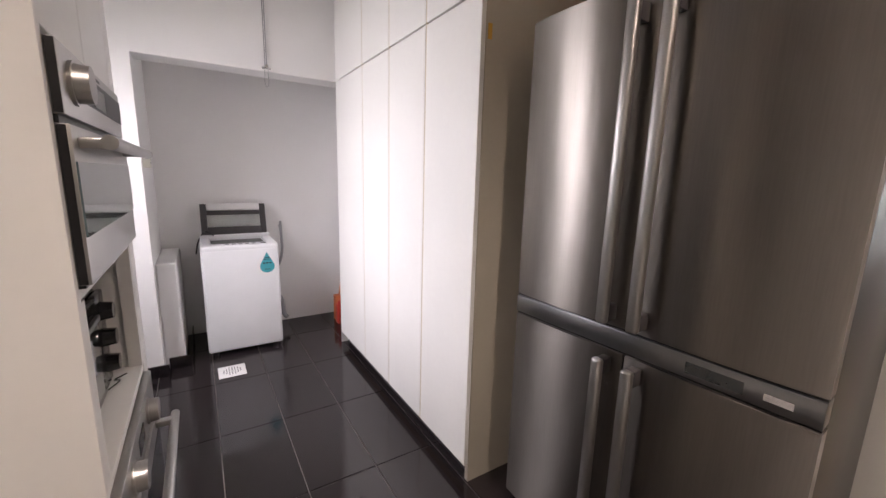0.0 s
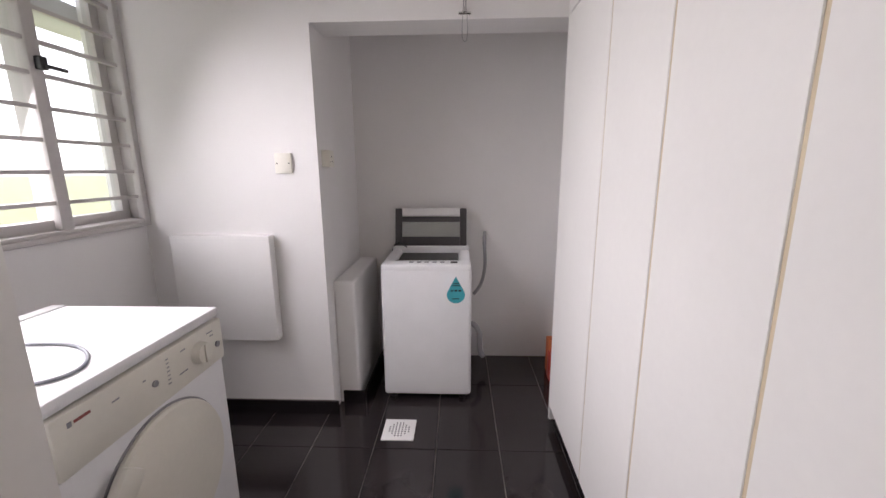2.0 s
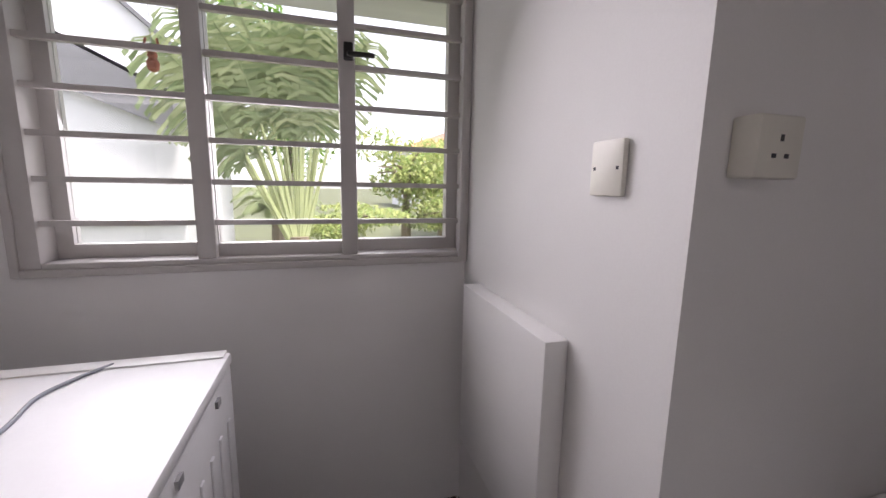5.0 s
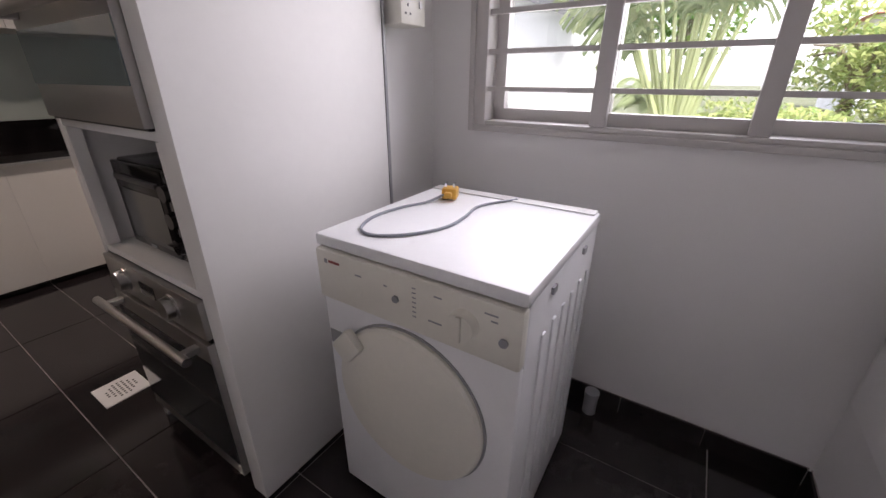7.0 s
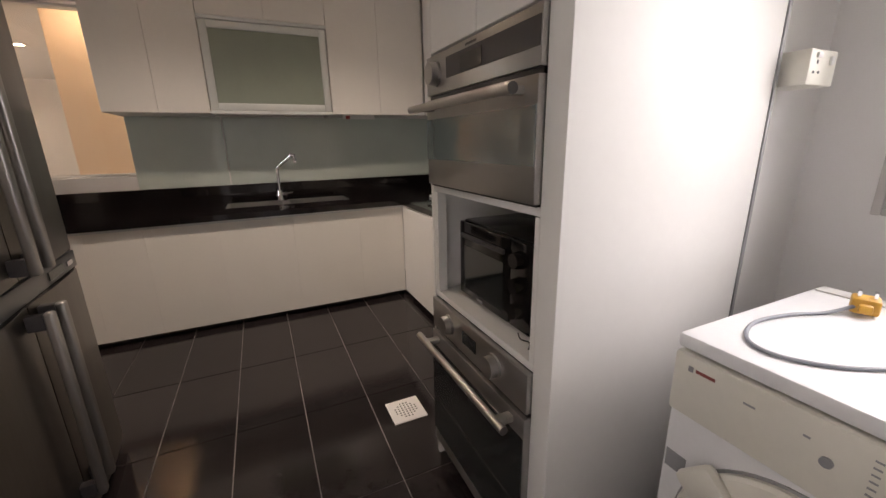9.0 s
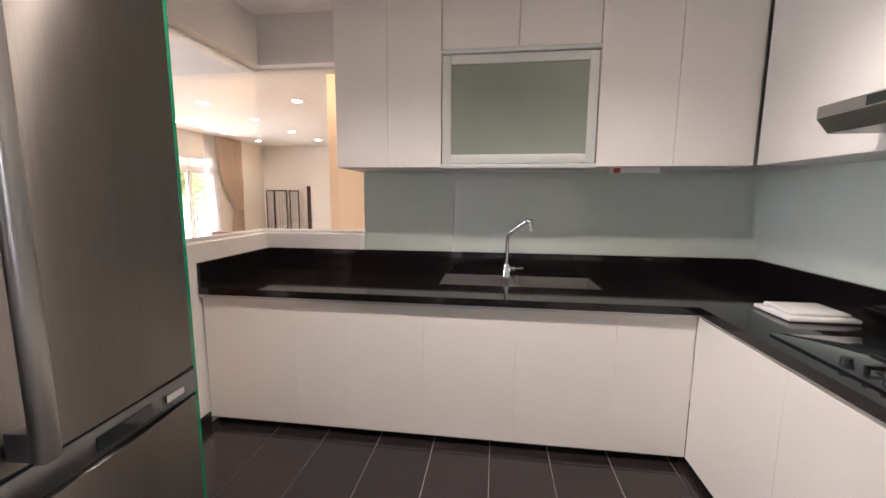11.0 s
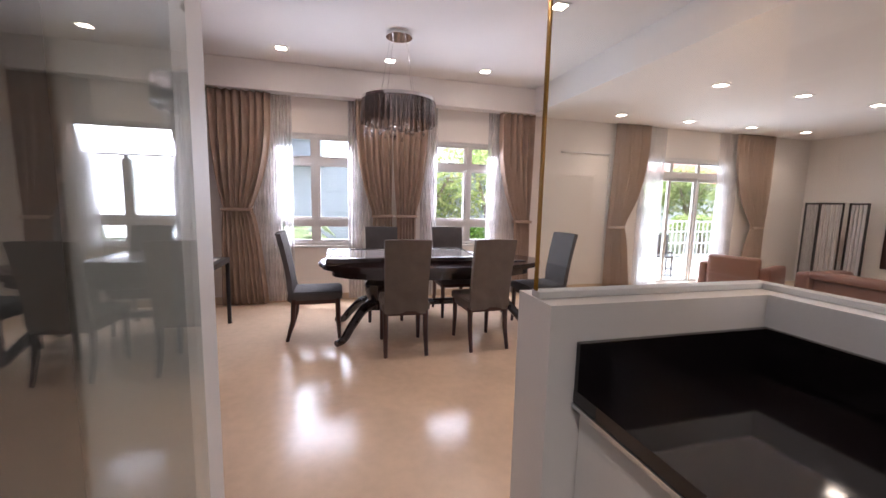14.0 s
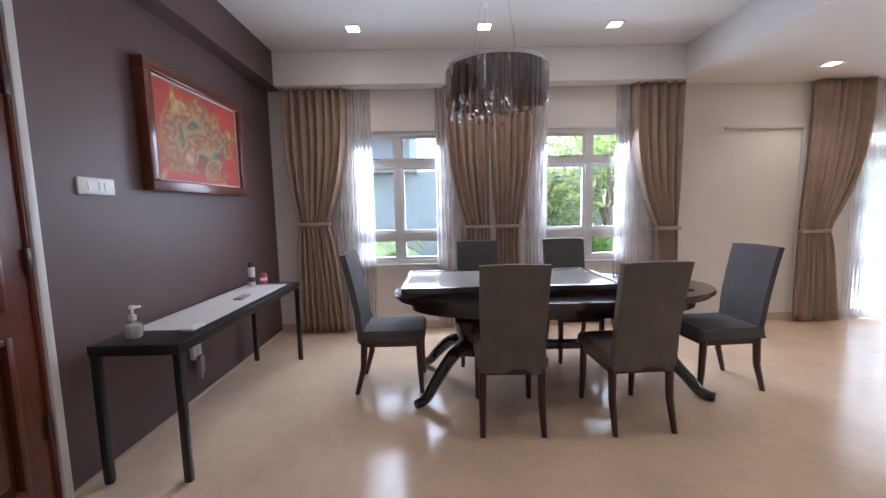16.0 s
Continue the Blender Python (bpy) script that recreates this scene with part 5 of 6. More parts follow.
def console():
    c = thing("console_table", (5.3, 1.73, 0), "narrow black metal-legged console table", "table")
    x0, x1, y0, y1, z = 4.465, 6.145, 1.50, 1.955, 0.735
    part("tabletop", boxes((x0, x1, y0, y1, z - 0.055, z), bevel=0.004), M_BLACK, c)
    for x in (x0 + 0.02, x1 - 0.02):
        for y in (y0 + 0.02, y1 - 0.025):
            l = part("leg", boxes((x - 0.018, x + 0.018, y - 0.018, y + 0.018, 0.01, z - 0.055), bevel=0.003), M_BLACK, c)
            part("foot", rods(((x, y, 0), (x, y, 0.012), 0.022)), M_BLACK, l)
    solo("table_runner", boxes((4.70, 6.02, 1.56, 1.92, z + 0.0005, z + 0.004)), M_RUNNER, "white cloth runner along the console", "runner")
    b = thing("soap_bottle", (4.575, 1.80, z), "clear pump bottle of hand gel", "bottle")
    part("bottle", lathe([(0.038, 0), (0.042, 0.01), (0.042, 0.08), (0.03, 0.095), (0.014, 0.10), (0.014, 0.115)], (4.575, 1.80, z), 24), M_CRYSTAL, b)
    part("gel", lathe([(0.030, 0.005), (0.036, 0.012), (0.036, 0.07), (0.03, 0.075)], (4.575, 1.80, z), 20), M_PLASTIC, b)
    part("pump", rods(((4.575, 1.80, z + 0.115), (4.575, 1.80, z + 0.165), 0.006), ((4.575, 1.80, z + 0.10), (4.575, 1.80, z + 0.125), 0.017), ((4.57, 1.80, z + 0.165), (4.62, 1.79, z + 0.16), 0.008, 0.006), ((4.575, 1.80, z + 0.158), (4.575, 1.80, z + 0.175), 0.014)), M_PLASTIC, b)
    solo("box_small", boxes((4.66, 4.78, 1.55, 1.61, z + 0.0045, z + 0.018), bevel=0.003), M_PLASTIC, "small white packet on the console", "packet")
    solo("remote", boxes((5.40, 5.55, 1.66, 1.72, z + 0.0045, z + 0.02), bevel=0.004), M_GREYPL, "grey wallet lying on the runner", "wallet")
    f = thing("flask", (5.93, 1.83, z), "slim white and purple spray can", "can")
    part("can", lathe([(0.026, 0), (0.028, 0.005), (0.028, 0.16), (0.02, 0.175)], (5.93, 1.83, z + 0.0045), 20), M_PLASTIC, f)
    part("cap", lathe([(0.024, 0), (0.024, 0.035), (0.02, 0.04)], (5.93, 1.83, z + 0.175), 20), M_FABRIC2, f)
    part("label_band", lathe([(0.0285, 0), (0.0285, 0.04)], (5.93, 1.83, z + 0.05), 20), mat("violet_label", (0.16, 0.07, 0.20), 0.4), f)
    k = thing("drink_can", (6.04, 1.78, z), "pink and white drink can", "can")
    part("can", lathe([(0.026, 0), (0.032, 0.008), (0.032, 0.085), (0.026, 0.10)], (6.04, 1.78, z + 0.0005), 20), mat("pink_can_print", (0.55, 0.10, 0.14), 0.3, 0.3), k)
    part("band", lathe([(0.0325, 0), (0.0325, 0.025)], (6.04, 1.78, z + 0.04), 20), M_PLASTIC, k)
    part("lid", lathe([(0.025, 0), (0.025, 0.004)], (6.04, 1.78, z + 0.1005), 20), M_ALU, k)


def painting():
    p = thing("painting", (5.65, 2.04, 1.53), "abstract red and ochre painting in a dark wood frame", "painting")
    x0, x1, z0, z1, y = 5.055, 6.24, 1.53, 2.345, 1.965
    part("frame", boxes((x0, x1, y, 2.039, z1 - 0.07, z1), (x0, x1, y, 2.039, z0, z0 + 0.07), (x0, x0 + 0.07, y, 2.039, z0 + 0.07, z1 - 0.07), (x1 - 0.07, x1, y, 2.039, z0 + 0.07, z1 - 0.07), bevel=0.008), M_MAHOG, p)
    part("slip", boxes((x0 + 0.07, x1 - 0.07, 1.992, 2.03, z1 - 0.082, z1 - 0.07), (x0 + 0.07, x1 - 0.07, 1.992, 2.03, z0 + 0.07, z0 + 0.082), (x0 + 0.07, x0 + 0.082, 1.992, 2.03, z0 + 0.082, z1 - 0.082), (x1 - 0.082, x1 - 0.07, 1.992, 2.03, z0 + 0.082, z1 - 0.082)), M_RUNNER, p, "pale inner slip")
    part("canvas", boxes((x0 + 0.08, x1 - 0.08, 2.0, 2.03, z0 + 0.08, z1 - 0.08)), M_MOTIF, p)


def mahogany_door():
    d = tagged(new("door_1"), "red mahogany panelled door, closed, with lever handle", "door", kind="structure")
    x0, x1, u, v = 3.855, 4.312, 3.94, 4.215
    z1 = 2.25
    part("door_frame", boxes((x0 - 0.03, x0 - 0.004, 2.02, 2.12, 0, z1 + 0.03), (x1 + 0.003, x1 + 0.018, 2.02, 2.12, 0, z1 + 0.03), (x0 - 0.004, x1 + 0.003, 2.02, 2.12, z1 + 0.004, z1 + 0.03), bevel=0.003), M_MAHOG, d)
    part("architrave", boxes((x1 + 0.018, x1 + 0.058, 2.005, 2.045, 0, z1 + 0.085), (x0 - 0.03, x1 + 0.018, 2.005, 2.045, z1 + 0.03, z1 + 0.085), bevel=0.004), M_WHITEFRAME, d, "white painted architrave")
    rows = ((0.02, 0.16), (0.87, 0.98), (1.26, 1.37), (2.12, z1))
    leaf = part("leaf", boxes((x0, u, 2.035, 2.075, 0.01, z1), (v, x1, 2.035, 2.075, 0.01, z1), *[(u, v, 2.035, 2.075, a, b) for a, b in rows], (u, v, 2.062, 2.07, 0.16, 2.12)), M_MAHOG, d)
    for a, b in ((0.16, 0.87), (0.98, 1.26), (1.37, 2.12)):
        part("moulding", boxes((u, u + 0.03, 2.024, 2.063, a, b), (v - 0.03, v, 2.024, 2.063, a, b), (u + 0.03, v - 0.03, 2.024, 2.063, a, a + 0.03), (u + 0.03, v - 0.03, 2.024, 2.063, b - 0.03, b), bevel=0.009), M_MAHOG, leaf)
        part("field", boxes((u + 0.06, v - 0.06, 2.048, 2.063, a + 0.06, b - 0.06), bevel=0.012, seg=1), M_MAHOG, leaf, "raised door panel")
    h = part("door_handle", rods(((x0 + 0.04, 2.026, 1.38), (x0 + 0.04, 2.036, 1.38), 0.024), seg=24), M_STEEL, d, "chrome lever handle")
    part("lever", tube(smooth_line([(x0 + 0.04, 2.03, 1.38), (x0 + 0.04, 1.985, 1.38), (x0 + 0.085, 1.975, 1.385), (x0 + 0.17, 1.98, 1.38)], 5), 0.009, 8), M_STEEL, h)
    for z in (0.35, 1.12, 1.90):
        part("hinge", boxes((x1 - 0.012, x1 + 0.01, 2.012, 2.034, z, z + 0.12), bevel=0.003), M_LEGWOOD, d)


def aircon():
    a = thing("air_conditioner", (3.9, 1.8, 2.30), "white wall-mounted air conditioner above the door", "air conditioner")
    part("case", boxes((3.45, 4.20, 1.85, 2.003, 2.36, 2.66), bevel=0.03, seg=4), M_PLASTIC, a)
    part("louvre", boxes((3.50, 4.15, 1.845, 1.87, 2.375, 2.42), bevel=0.006), M_PLASTIC, a)


dining_table()
console()
painting()
mahogany_door()
aircon()
plate("switch", (4.715, 2.04, 1.535), (0.225, 0.09, 0.014), '-y', "white double light switch on the aubergine wall", ((-0.045, 0, 0.03, 0.045, False), (0.02, 0, 0.02, 0.045, False), (0.052, 0, 0.02, 0.045, False)))
plate("socket", (5.40, 2.04, 0.36), (0.10, 0.10, 0.03), '-y', "white socket with plugs under the console", PINS)
solo("adapter", boxes((5.37, 5.40, 1.975, 2.008, 0.16, 0.33), (5.405, 5.43, 1.98, 2.008, 0.20, 0.33), bevel=0.004), M_GREYPL, "grey plug-in adapter below the socket", "adapter")


def chandelier():
    cx, cy = 5.563, -0.25
    c = thing("chandelier", (cx, cy, 2.1), "round smoked crystal chandelier with hanging drops", "chandelier")
    part("canopy", lathe([(0.13, 0), (0.13, 0.03), (0.12, 0.035)], (cx, cy, DC - 0.036), 32), M_CHROME, c)
    for a in range(4):
        x, y = cx + 0.10 * math.cos(a * 1.57 + 0.5), cy + 0.10 * math.sin(a * 1.57 + 0.5)
        part("wire", rods(((x, y, DC - 0.03), (cx + 2.2 * (x - cx), cy + 2.2 * (y - cy), 2.385), 0.0025), seg=6), M_CHROME, c)
    part("ring", lathe([(0.362, 0), (0.372, 0), (0.372, 0.03), (0.362, 0.03)], (cx, cy, 2.37), 48), M_CHROME, c)
    plate_bm = lathe([(0.36, 0), (0.36, 0.006)], (cx, cy, 2.377), 48)
    part("plate", plate_bm, M_CHROME, c)
    n = 46
    for ring, r, zb in ((0, 0.372, 2.155), (1, 0.33, 2.14)):
        for k in range(n if ring == 0 else 30):
            a = 2 * math.pi * k / (n if ring == 0 else 30)
            m = Matrix.Translation((cx + r * math.cos(a), cy + r * math.sin(a), 0)) @ Matrix.Rotation(a, 4, 'Z')
            part("crystal_strip", turned(boxes((-0.004, 0.004, -0.019, 0.019, zb + 0.012 * math.sin(k * 2.4), 2.37)), m), M_SMOKE, c)
    rnd = random.Random(2)
    for k in range(40):
        a, r = rnd.random() * 6.28, 0.08 + 0.27 * rnd.random() ** 0.6
        z = 2.025 + 0.08 * rnd.random()
        x, y = cx + r * math.cos(a), cy + r * math.sin(a)
        part("drop", lathe([(0.003, 0), (0.019, 0.020), (0.014, 0.038), (0.003, 0.058)], (x, y, z), 6), M_CRYSTAL, c)
        part("drop_wire", rods(((x, y, z + 0.05), (x, y, 2.38), 0.0012), seg=4), M_CHROME, c)
    part("bulb", lathe([(0.02, 0), (0.03, 0.02), (0.02, 0.05)], (cx, cy, 2.31), 12), M_CRYSTAL, c)


def downlight(x, y, z, first=[None]):
    if first[0] is None:
        d = thing("downlight", (0, 0, 0), "square recessed ceiling downlight, lit", "downlight", "recessed ceiling downlights")
        part("bezel", boxes((-0.075, 0.075, 0.052, 0.075, -0.006, 0.0), (-0.075, 0.075, -0.075, -0.052, -0.006, 0.0), (-0.075, -0.052, -0.052, 0.052, -0.006, 0.0), (0.052, 0.075, -0.052, 0.052, -0.006, 0.0), bevel=0.001, seg=1), M_PLASTIC, d)
        part("lens", boxes((-0.052, 0.052, -0.052, 0.052, -0.005, -0.001)), M_LAMP, d)
        first[0] = d
        d.location = (x, y, z)
        return d
    return copy_thing(first[0], pose(x, y, z))


chandelier()
for x, y in ((0.11, 0.42), (1.25, 0.42)):
    downlight(x, y, KC - 0.002)
    ld = bpy.data.lights.new("downlight_lamp", 'SPOT')
    ld.energy, ld.spot_size, ld.spot_blend, ld.shadow_soft_size, ld.color = 13.0, radians(125), 1.0, 0.05, (1.0, 0.90, 0.76)
    lo = new("downlight_lamp", ld)
    lo.location = (x, y, KC - 0.03)
DL = [(6.323, 0.943), (6.323, -0.257), (6.323, -1.454), (4.6, 0.943), (4.6, -0.257), (4.6, -1.454)]
for x, y in DL:
    downlight(x, y, DC - 0.002)
LL = [(x, y) for x in (4.92, 6.45) for y in (-3.61, -4.83, -6.08, -7.3)] + [(3.52, -3.66), (3.52, -4.86), (1.92, -1.47)]
for x, y in LL:
    downlight(x, y, LC - 0.002)
for x, y, z in [(*p, DC) for p in DL] + [(*p, LC) for p in LL]:
    ld = bpy.data.lights.new("downlight_lamp", 'SPOT')
    ld.energy, ld.spot_size, ld.spot_blend, ld.shadow_soft_size, ld.color = 4.0, radians(125), 0.8, 0.05, (1.0, 0.80, 0.58)
    lo = new("downlight_lamp", ld)
    lo.location = (x, y, z - 0.03)


# ---------------------------------------------------------------- curtains
def cloth(x, top, bottom, z_top, z_bot, knot=None, folds=9, depth=0.035, seed=0, n=90, rows=26):
    """A pleated drape: y range at the top and the bottom, gathered at a knot (y range, z)."""
    rnd = random.Random(seed)
    ph = [rnd.random() * 6.28 for _ in range(4)]
    bm = bmesh.new()
    grid = []
    for j in range(rows + 1):
        z = z_top + (z_bot - z_top) * j / rows
        if knot:
            (k0, k1), kz = knot
            if z > kz:
                s = (z_top - z) / (z_top - kz)
                s = s ** 3 * (1.5 - 0.5 * s)
                a, b = top[0] + (k0 - top[0]) * s, top[1] + (k1 - top[1]) * s
            else:
                s = (kz - z) / (kz - z_bot)
                s = s ** 0.55
                a, b = k0 + (bottom[0] - k0) * s, k1 + (bottom[1] - k1) * s
        else:
            s = j / rows
            a, b = top[0] + (bottom[0] - top[0]) * s, top[1] + (bottom[1] - top[1]) * s
        row = []
        for i in range(n + 1):
            u = i / n
            w = math.sin(2 * math.pi * folds * u + ph[0] + 0.6 * math.sin(5 * u + ph[1])) + 0.3 * math.sin(2 * math.pi * folds * 1.7 * u + ph[2] + 2 * z)
            squeeze = min(1.0, (b - a) / max(0.05, top[1] - top[0]) + 0.25)
            row.append(bm.verts.new((x + depth * w * squeeze, a + (b - a) * u, z)))
        grid.append(row)
    for r0, r1 in zip(grid, grid[1:]):
        for i in range(n):
            bm.faces.new((r0[i], r0[i + 1], r1[i + 1], r1[i]))
    return bm


def thick(ob, t):
    s = ob.modifiers.new("thickness", 'SOLIDIFY')
    s.thickness = t
    return ob


def drape(top, bottom, kn, kz, seed, folds=8):
    c = thing("curtain", (6.90, (top[0] + top[1]) / 2, 0.02), "taupe pleated curtain held by a tie-back", "curtain", "curtains at the windows")
    z_top = 2.68
    thick(part("drape", cloth(6.90, top, bottom, z_top, 0.015, (kn, kz), folds, 0.035, seed), M_CURTAIN, c), 0.004)
    k0, k1 = kn
    part("tie_back", boxes((6.86, 6.945, k0 - 0.02, k1 + 0.02, kz - 0.03, kz + 0.012), bevel=0.012), M_CURTAIN, c)


def sheer(y0, y1, seed, z_top=2.68, folds=12):
    c = thing("sheer_curtain", (6.96, (y0 + y1) / 2, 0.02), "white translucent sheer curtain", "curtain", "sheer curtains at the windows")
    part("veil", cloth(6.965, (y0, y1), (y0, y1), z_top, 0.02, None, folds, 0.014, seed), M_SHEER, c)


drape((1.16, 1.87), (1.24, 1.80), (1.42, 1.74), 1.24, 1)
drape((-0.36, 0.12), (-0.40, -0.08), (-0.36, -0.11), 1.18, 2, 6)
drape((-0.87, -0.38), (-0.72, -0.42), (-0.70, -0.44), 1.18, 3, 6)
drape((-2.50, -1.93), (-2.50, -2.22), (-2.47, -2.22), 1.12, 4, 6)
drape((-4.55, -3.90), (-4.35, -3.85), (-4.16, -3.86), 1.05, 5)
drape((-7.25, -6.40), (-7.20, -6.70), (-7.2, -6.95), 1.05, 6)
sheer(0.92, 1.40, 11)
sheer(-0.12, 0.22, 12, folds=8)
sheer(-1.02, -0.78, 13, folds=6)
sheer(-2.25, -1.78, 14)
sheer(-4.95, -4.45, 15)
sheer(-6.55, -6.10, 16)
# added strips trace the shadow line round a recessed panel in the living wall
built("trim_wall_ledge", boxes((6.965, 6.998, -3.90, -3.0, 2.19, 2.215), (6.965, 6.998, -3.90, -3.875, 0.09, 2.19), bevel=0.003), M_WHITEFRAME, "white narrow strips in place of a recessed wall panel's shadow line", "trim")
built("baseboard_dining", boxes((6.985, 6.998, -4.5, 2.03, 0.0, 0.09), (4.374, 6.985, 2.025, 2.038, 0.0, 0.02)), M_MSKIRT, "cream marble skirting", "baseboard")


# ---------------------------------------------------------------- living room things seen through the glass
def folding_screen():
    s = thing("folding_screen", (6.2, -7.9, 0), "dark framed folding screen with grey fabric panels", "screen")
    for k in range(3):
        x0 = 5.85 + 0.33 * k
        m = Matrix.Translation((x0, -8.0, 0)) @ Matrix.Rotation(radians(18 if k % 2 else -18), 4, 'Z')
        p = part("panel", turned(boxes((0, 0.025, -0.012, 0.012, 0, 1.52), (0.305, 0.33, -0.012, 0.012, 0, 1.52), (0.025, 0.305, -0.012, 0.012, 1.49, 1.52), (0.025, 0.305, -0.012, 0.012, 0.04, 0.07)), m), M_BLACK, s)
        part("cloth", turned(boxes(*[(0.035 + 0.068 * i, 0.085 + 0.068 * i, -0.008, 0.008, 0.07, 1.49) for i in range(4)]), m), M_SCREEN, p)


def armchair(x, y, rz, label):
    c = thing("armchair", (0, 0, 0), label, "armchair")
    part("seat", boxes((-0.32, 0.32, -0.32, 0.34, 0.12, 0.44), bevel=0.05, seg=3), M_SOFA, c)
    part("backrest", boxes((-0.34, 0.34, -0.46, -0.30, 0.12, 0.66), bevel=0.05, seg=3), M_SOFA, c)
    for sx in (-1, 1):
        part("arm", boxes((sx * 0.40 - 0.07, sx * 0.40 + 0.07, -0.42, 0.34, 0.12, 0.52), bevel=0.04, seg=3), M_SOFA, c)
        for yy in (-0.36, 0.28):
            part("leg", rods(((sx * 0.36, yy, 0), (sx * 0.36, yy, 0.13), 0.02)), M_LEGWOOD, c)
    c.matrix_basis = pose(x, y, 0, 0, 0, rz)


def sofa():
    s = thing("sofa", (4.4, -6.6, 0), "tan leather sofa in the living room", "sofa")
    part("base", boxes((3.5, 5.4, -7.0, -6.15, 0.06, 0.42), bevel=0.05, seg=3), M_SOFA, s)
    part("backrest", boxes((3.5, 5.4, -6.28, -6.05, 0.42, 0.54), bevel=0.05, seg=3), M_SOFA, s)
    for x in (3.42, 5.48):
        part("arm", boxes((x - 0.1, x + 0.1, -7.0, -6.08, 0.06, 0.50), bevel=0.05, seg=3), M_SOFA, s)
    for x in (3.55, 5.35):
        part("foot", rods(((x, -6.3, 0), (x, -6.3, 0.07), 0.03)), M_LEGWOOD, s)


solo("wall_hanging", boxes((5.66, 5.76, -8.298, -8.27, 0.45, 1.64), bevel=0.006), M_LEGWOOD, "narrow dark wooden panel on the living room wall", "panel")
folding_screen()
sofa()
armchair(6.2, -5.9, 200, "tan leather armchair near the patio door")


# ---------------------------------------------------------------- outside
built("ground", boxes((-200, -1.1, -200, 200, -0.35, -0.25), (7.25, 200, -200, 200, -0.35, -0.25), (-1.1, 7.25, -200, -8.6, -0.35, -0.25), (-1.1, 7.25, 4.7, 200, -0.35, -0.25)), M_GROUND, "green garden ground around the house", "ground")
built("pavement_patio", boxes((7.22, 10.6, -12.5, -3.5, -0.248, -0.06)), M_PAVE, "pale paved patio", "pavement")


def leaf_cloud(rnd, centre, radii, count, size, bm=None):
    bm = bm or bmesh.new()
    for _ in range(count):
        while True:
            p = Vector((rnd.uniform(-1, 1), rnd.uniform(-1, 1), rnd.uniform(-1, 1)))
            if 0.25 < p.length < 1 and noise.noise(p * 2.3 + Vector(centre)) > -0.18:
                break
        q = Vector((centre[0] + p.x * radii[0], centre[1] + p.y * radii[1], centre[2] + p.z * radii[2]))
        s = size * rnd.uniform(0.5, 1.3)
        r = Euler((rnd.uniform(-1, 1), rnd.uniform(-1, 1), rnd.uniform(0, 6.28))).to_matrix()
        vs = [bm.verts.new(q + r @ Vector(v)) for v in ((-s, 0, 0), (0, -0.38 * s, 0.06 * s), (s, 0, 0), (0, 0.38 * s, 0.06 * s))]
        bm.faces.new(vs)
    return bm


def tree(x, y, h, spread, leafmat, seed, count=2600, size=0.16, label="leafy garden tree with a dense crown"):
    rnd = random.Random(seed)
    t = thing("tree", (x, y, -0.25), label, "tree", "garden trees")
    top = Vector((x, y, h * 0.62))
    bm = tube([(x, y, -0.25), (x + 0.05, y, h * 0.3), top], [0.14, 0.10, 0.05], 8)
    for k in range(6):
        a = k * 1.05 + rnd.random()
        e = top + Vector((spread * 0.6 * math.cos(a), spread * 0.6 * math.sin(a), h * 0.22 * rnd.random()))
        tube([(x + 0.03, y, h * (0.3 + 0.05 * k)), (top + e) / 2 + Vector((0, 0, 0.1)), e], [0.05, 0.035, 0.015], 6, bm)
    part("trunk", bm, M_BARK, t)
    bm = bmesh.new()
    for k in range(9):
        a = rnd.random() * 6.28
        d = spread * 0.62 * rnd.random() ** 0.5
        leaf_cloud(rnd, (x + d * math.cos(a), y + d * math.sin(a), h * (0.45 + 0.5 * rnd.random())), (spread * 0.5, spread * 0.5, h * 0.17), count // 9, size, bm)
    part("crown", bm, leafmat, t)


def palm(x, y, h, length, seed, fan=False, label="tall palm with arching fronds"):
    rnd = random.Random(seed)
    t = thing("palm_tree", (x, y, -0.25), label, "palm", "garden palms")
    part("trunk", tube([(x, y, -0.25), (x + 0.06, y, h * 0.5), (x, y, h)], [0.13, 0.10, 0.09], 10), M_BARK, t)
    for k in range(16):
        a = k * 2.4 + rnd.random() * 0.5
        rise = 0.9 - 1.1 * (k / 16) if not fan else 1.1 - 0.5 * (k / 16)
        dx, dy = (math.cos(a), math.sin(a)) if not fan else (0.25 * math.cos(a), math.copysign(1, math.cos(k * 3.14)) * (0.15 + 0.8 * k / 16))
        p0 = Vector((x, y, h))
        p1 = p0 + Vector((dx * length * 0.45, dy * length * 0.45, length * 0.45 * rise))
        p2 = p0 + Vector((dx * length * 0.85, dy * length * 0.85, length * (0.45 * rise - 0.28)))
        line = smooth_line([p0, p1, p2], 7)
        bm = tube(line, [0.018 - 0.014 * i / (len(line) - 1) for i in range(len(line))], 5)
        for i in range(2, len(line) - 1):
            d = (line[i + 1] - line[i - 1]).normalized()
            side = d.cross(Vector((0, 0, 1))).normalized()
            for s in (-1, 1):
                for f in (0.0, 0.2, 0.4, 0.6, 0.8):
                    b = line[i].lerp(line[i + 1], f)
                    ll = length * 0.26 * math.sin(math.pi * min(1, (i + f) / len(line) + 0.12))
                    tip = b + side * s * ll + d * ll * 0.5 - Vector((0, 0, ll * 0.35))
                    wv = d * length * 0.009
                    mid = b.lerp(tip, 0.5) + Vector((0, 0, 0.03))
                    bm.faces.new([bm.verts.new(v) for v in (b - wv, mid - wv, tip, mid + wv, b + wv)])
        part("frond", bm, M_PALM, t)


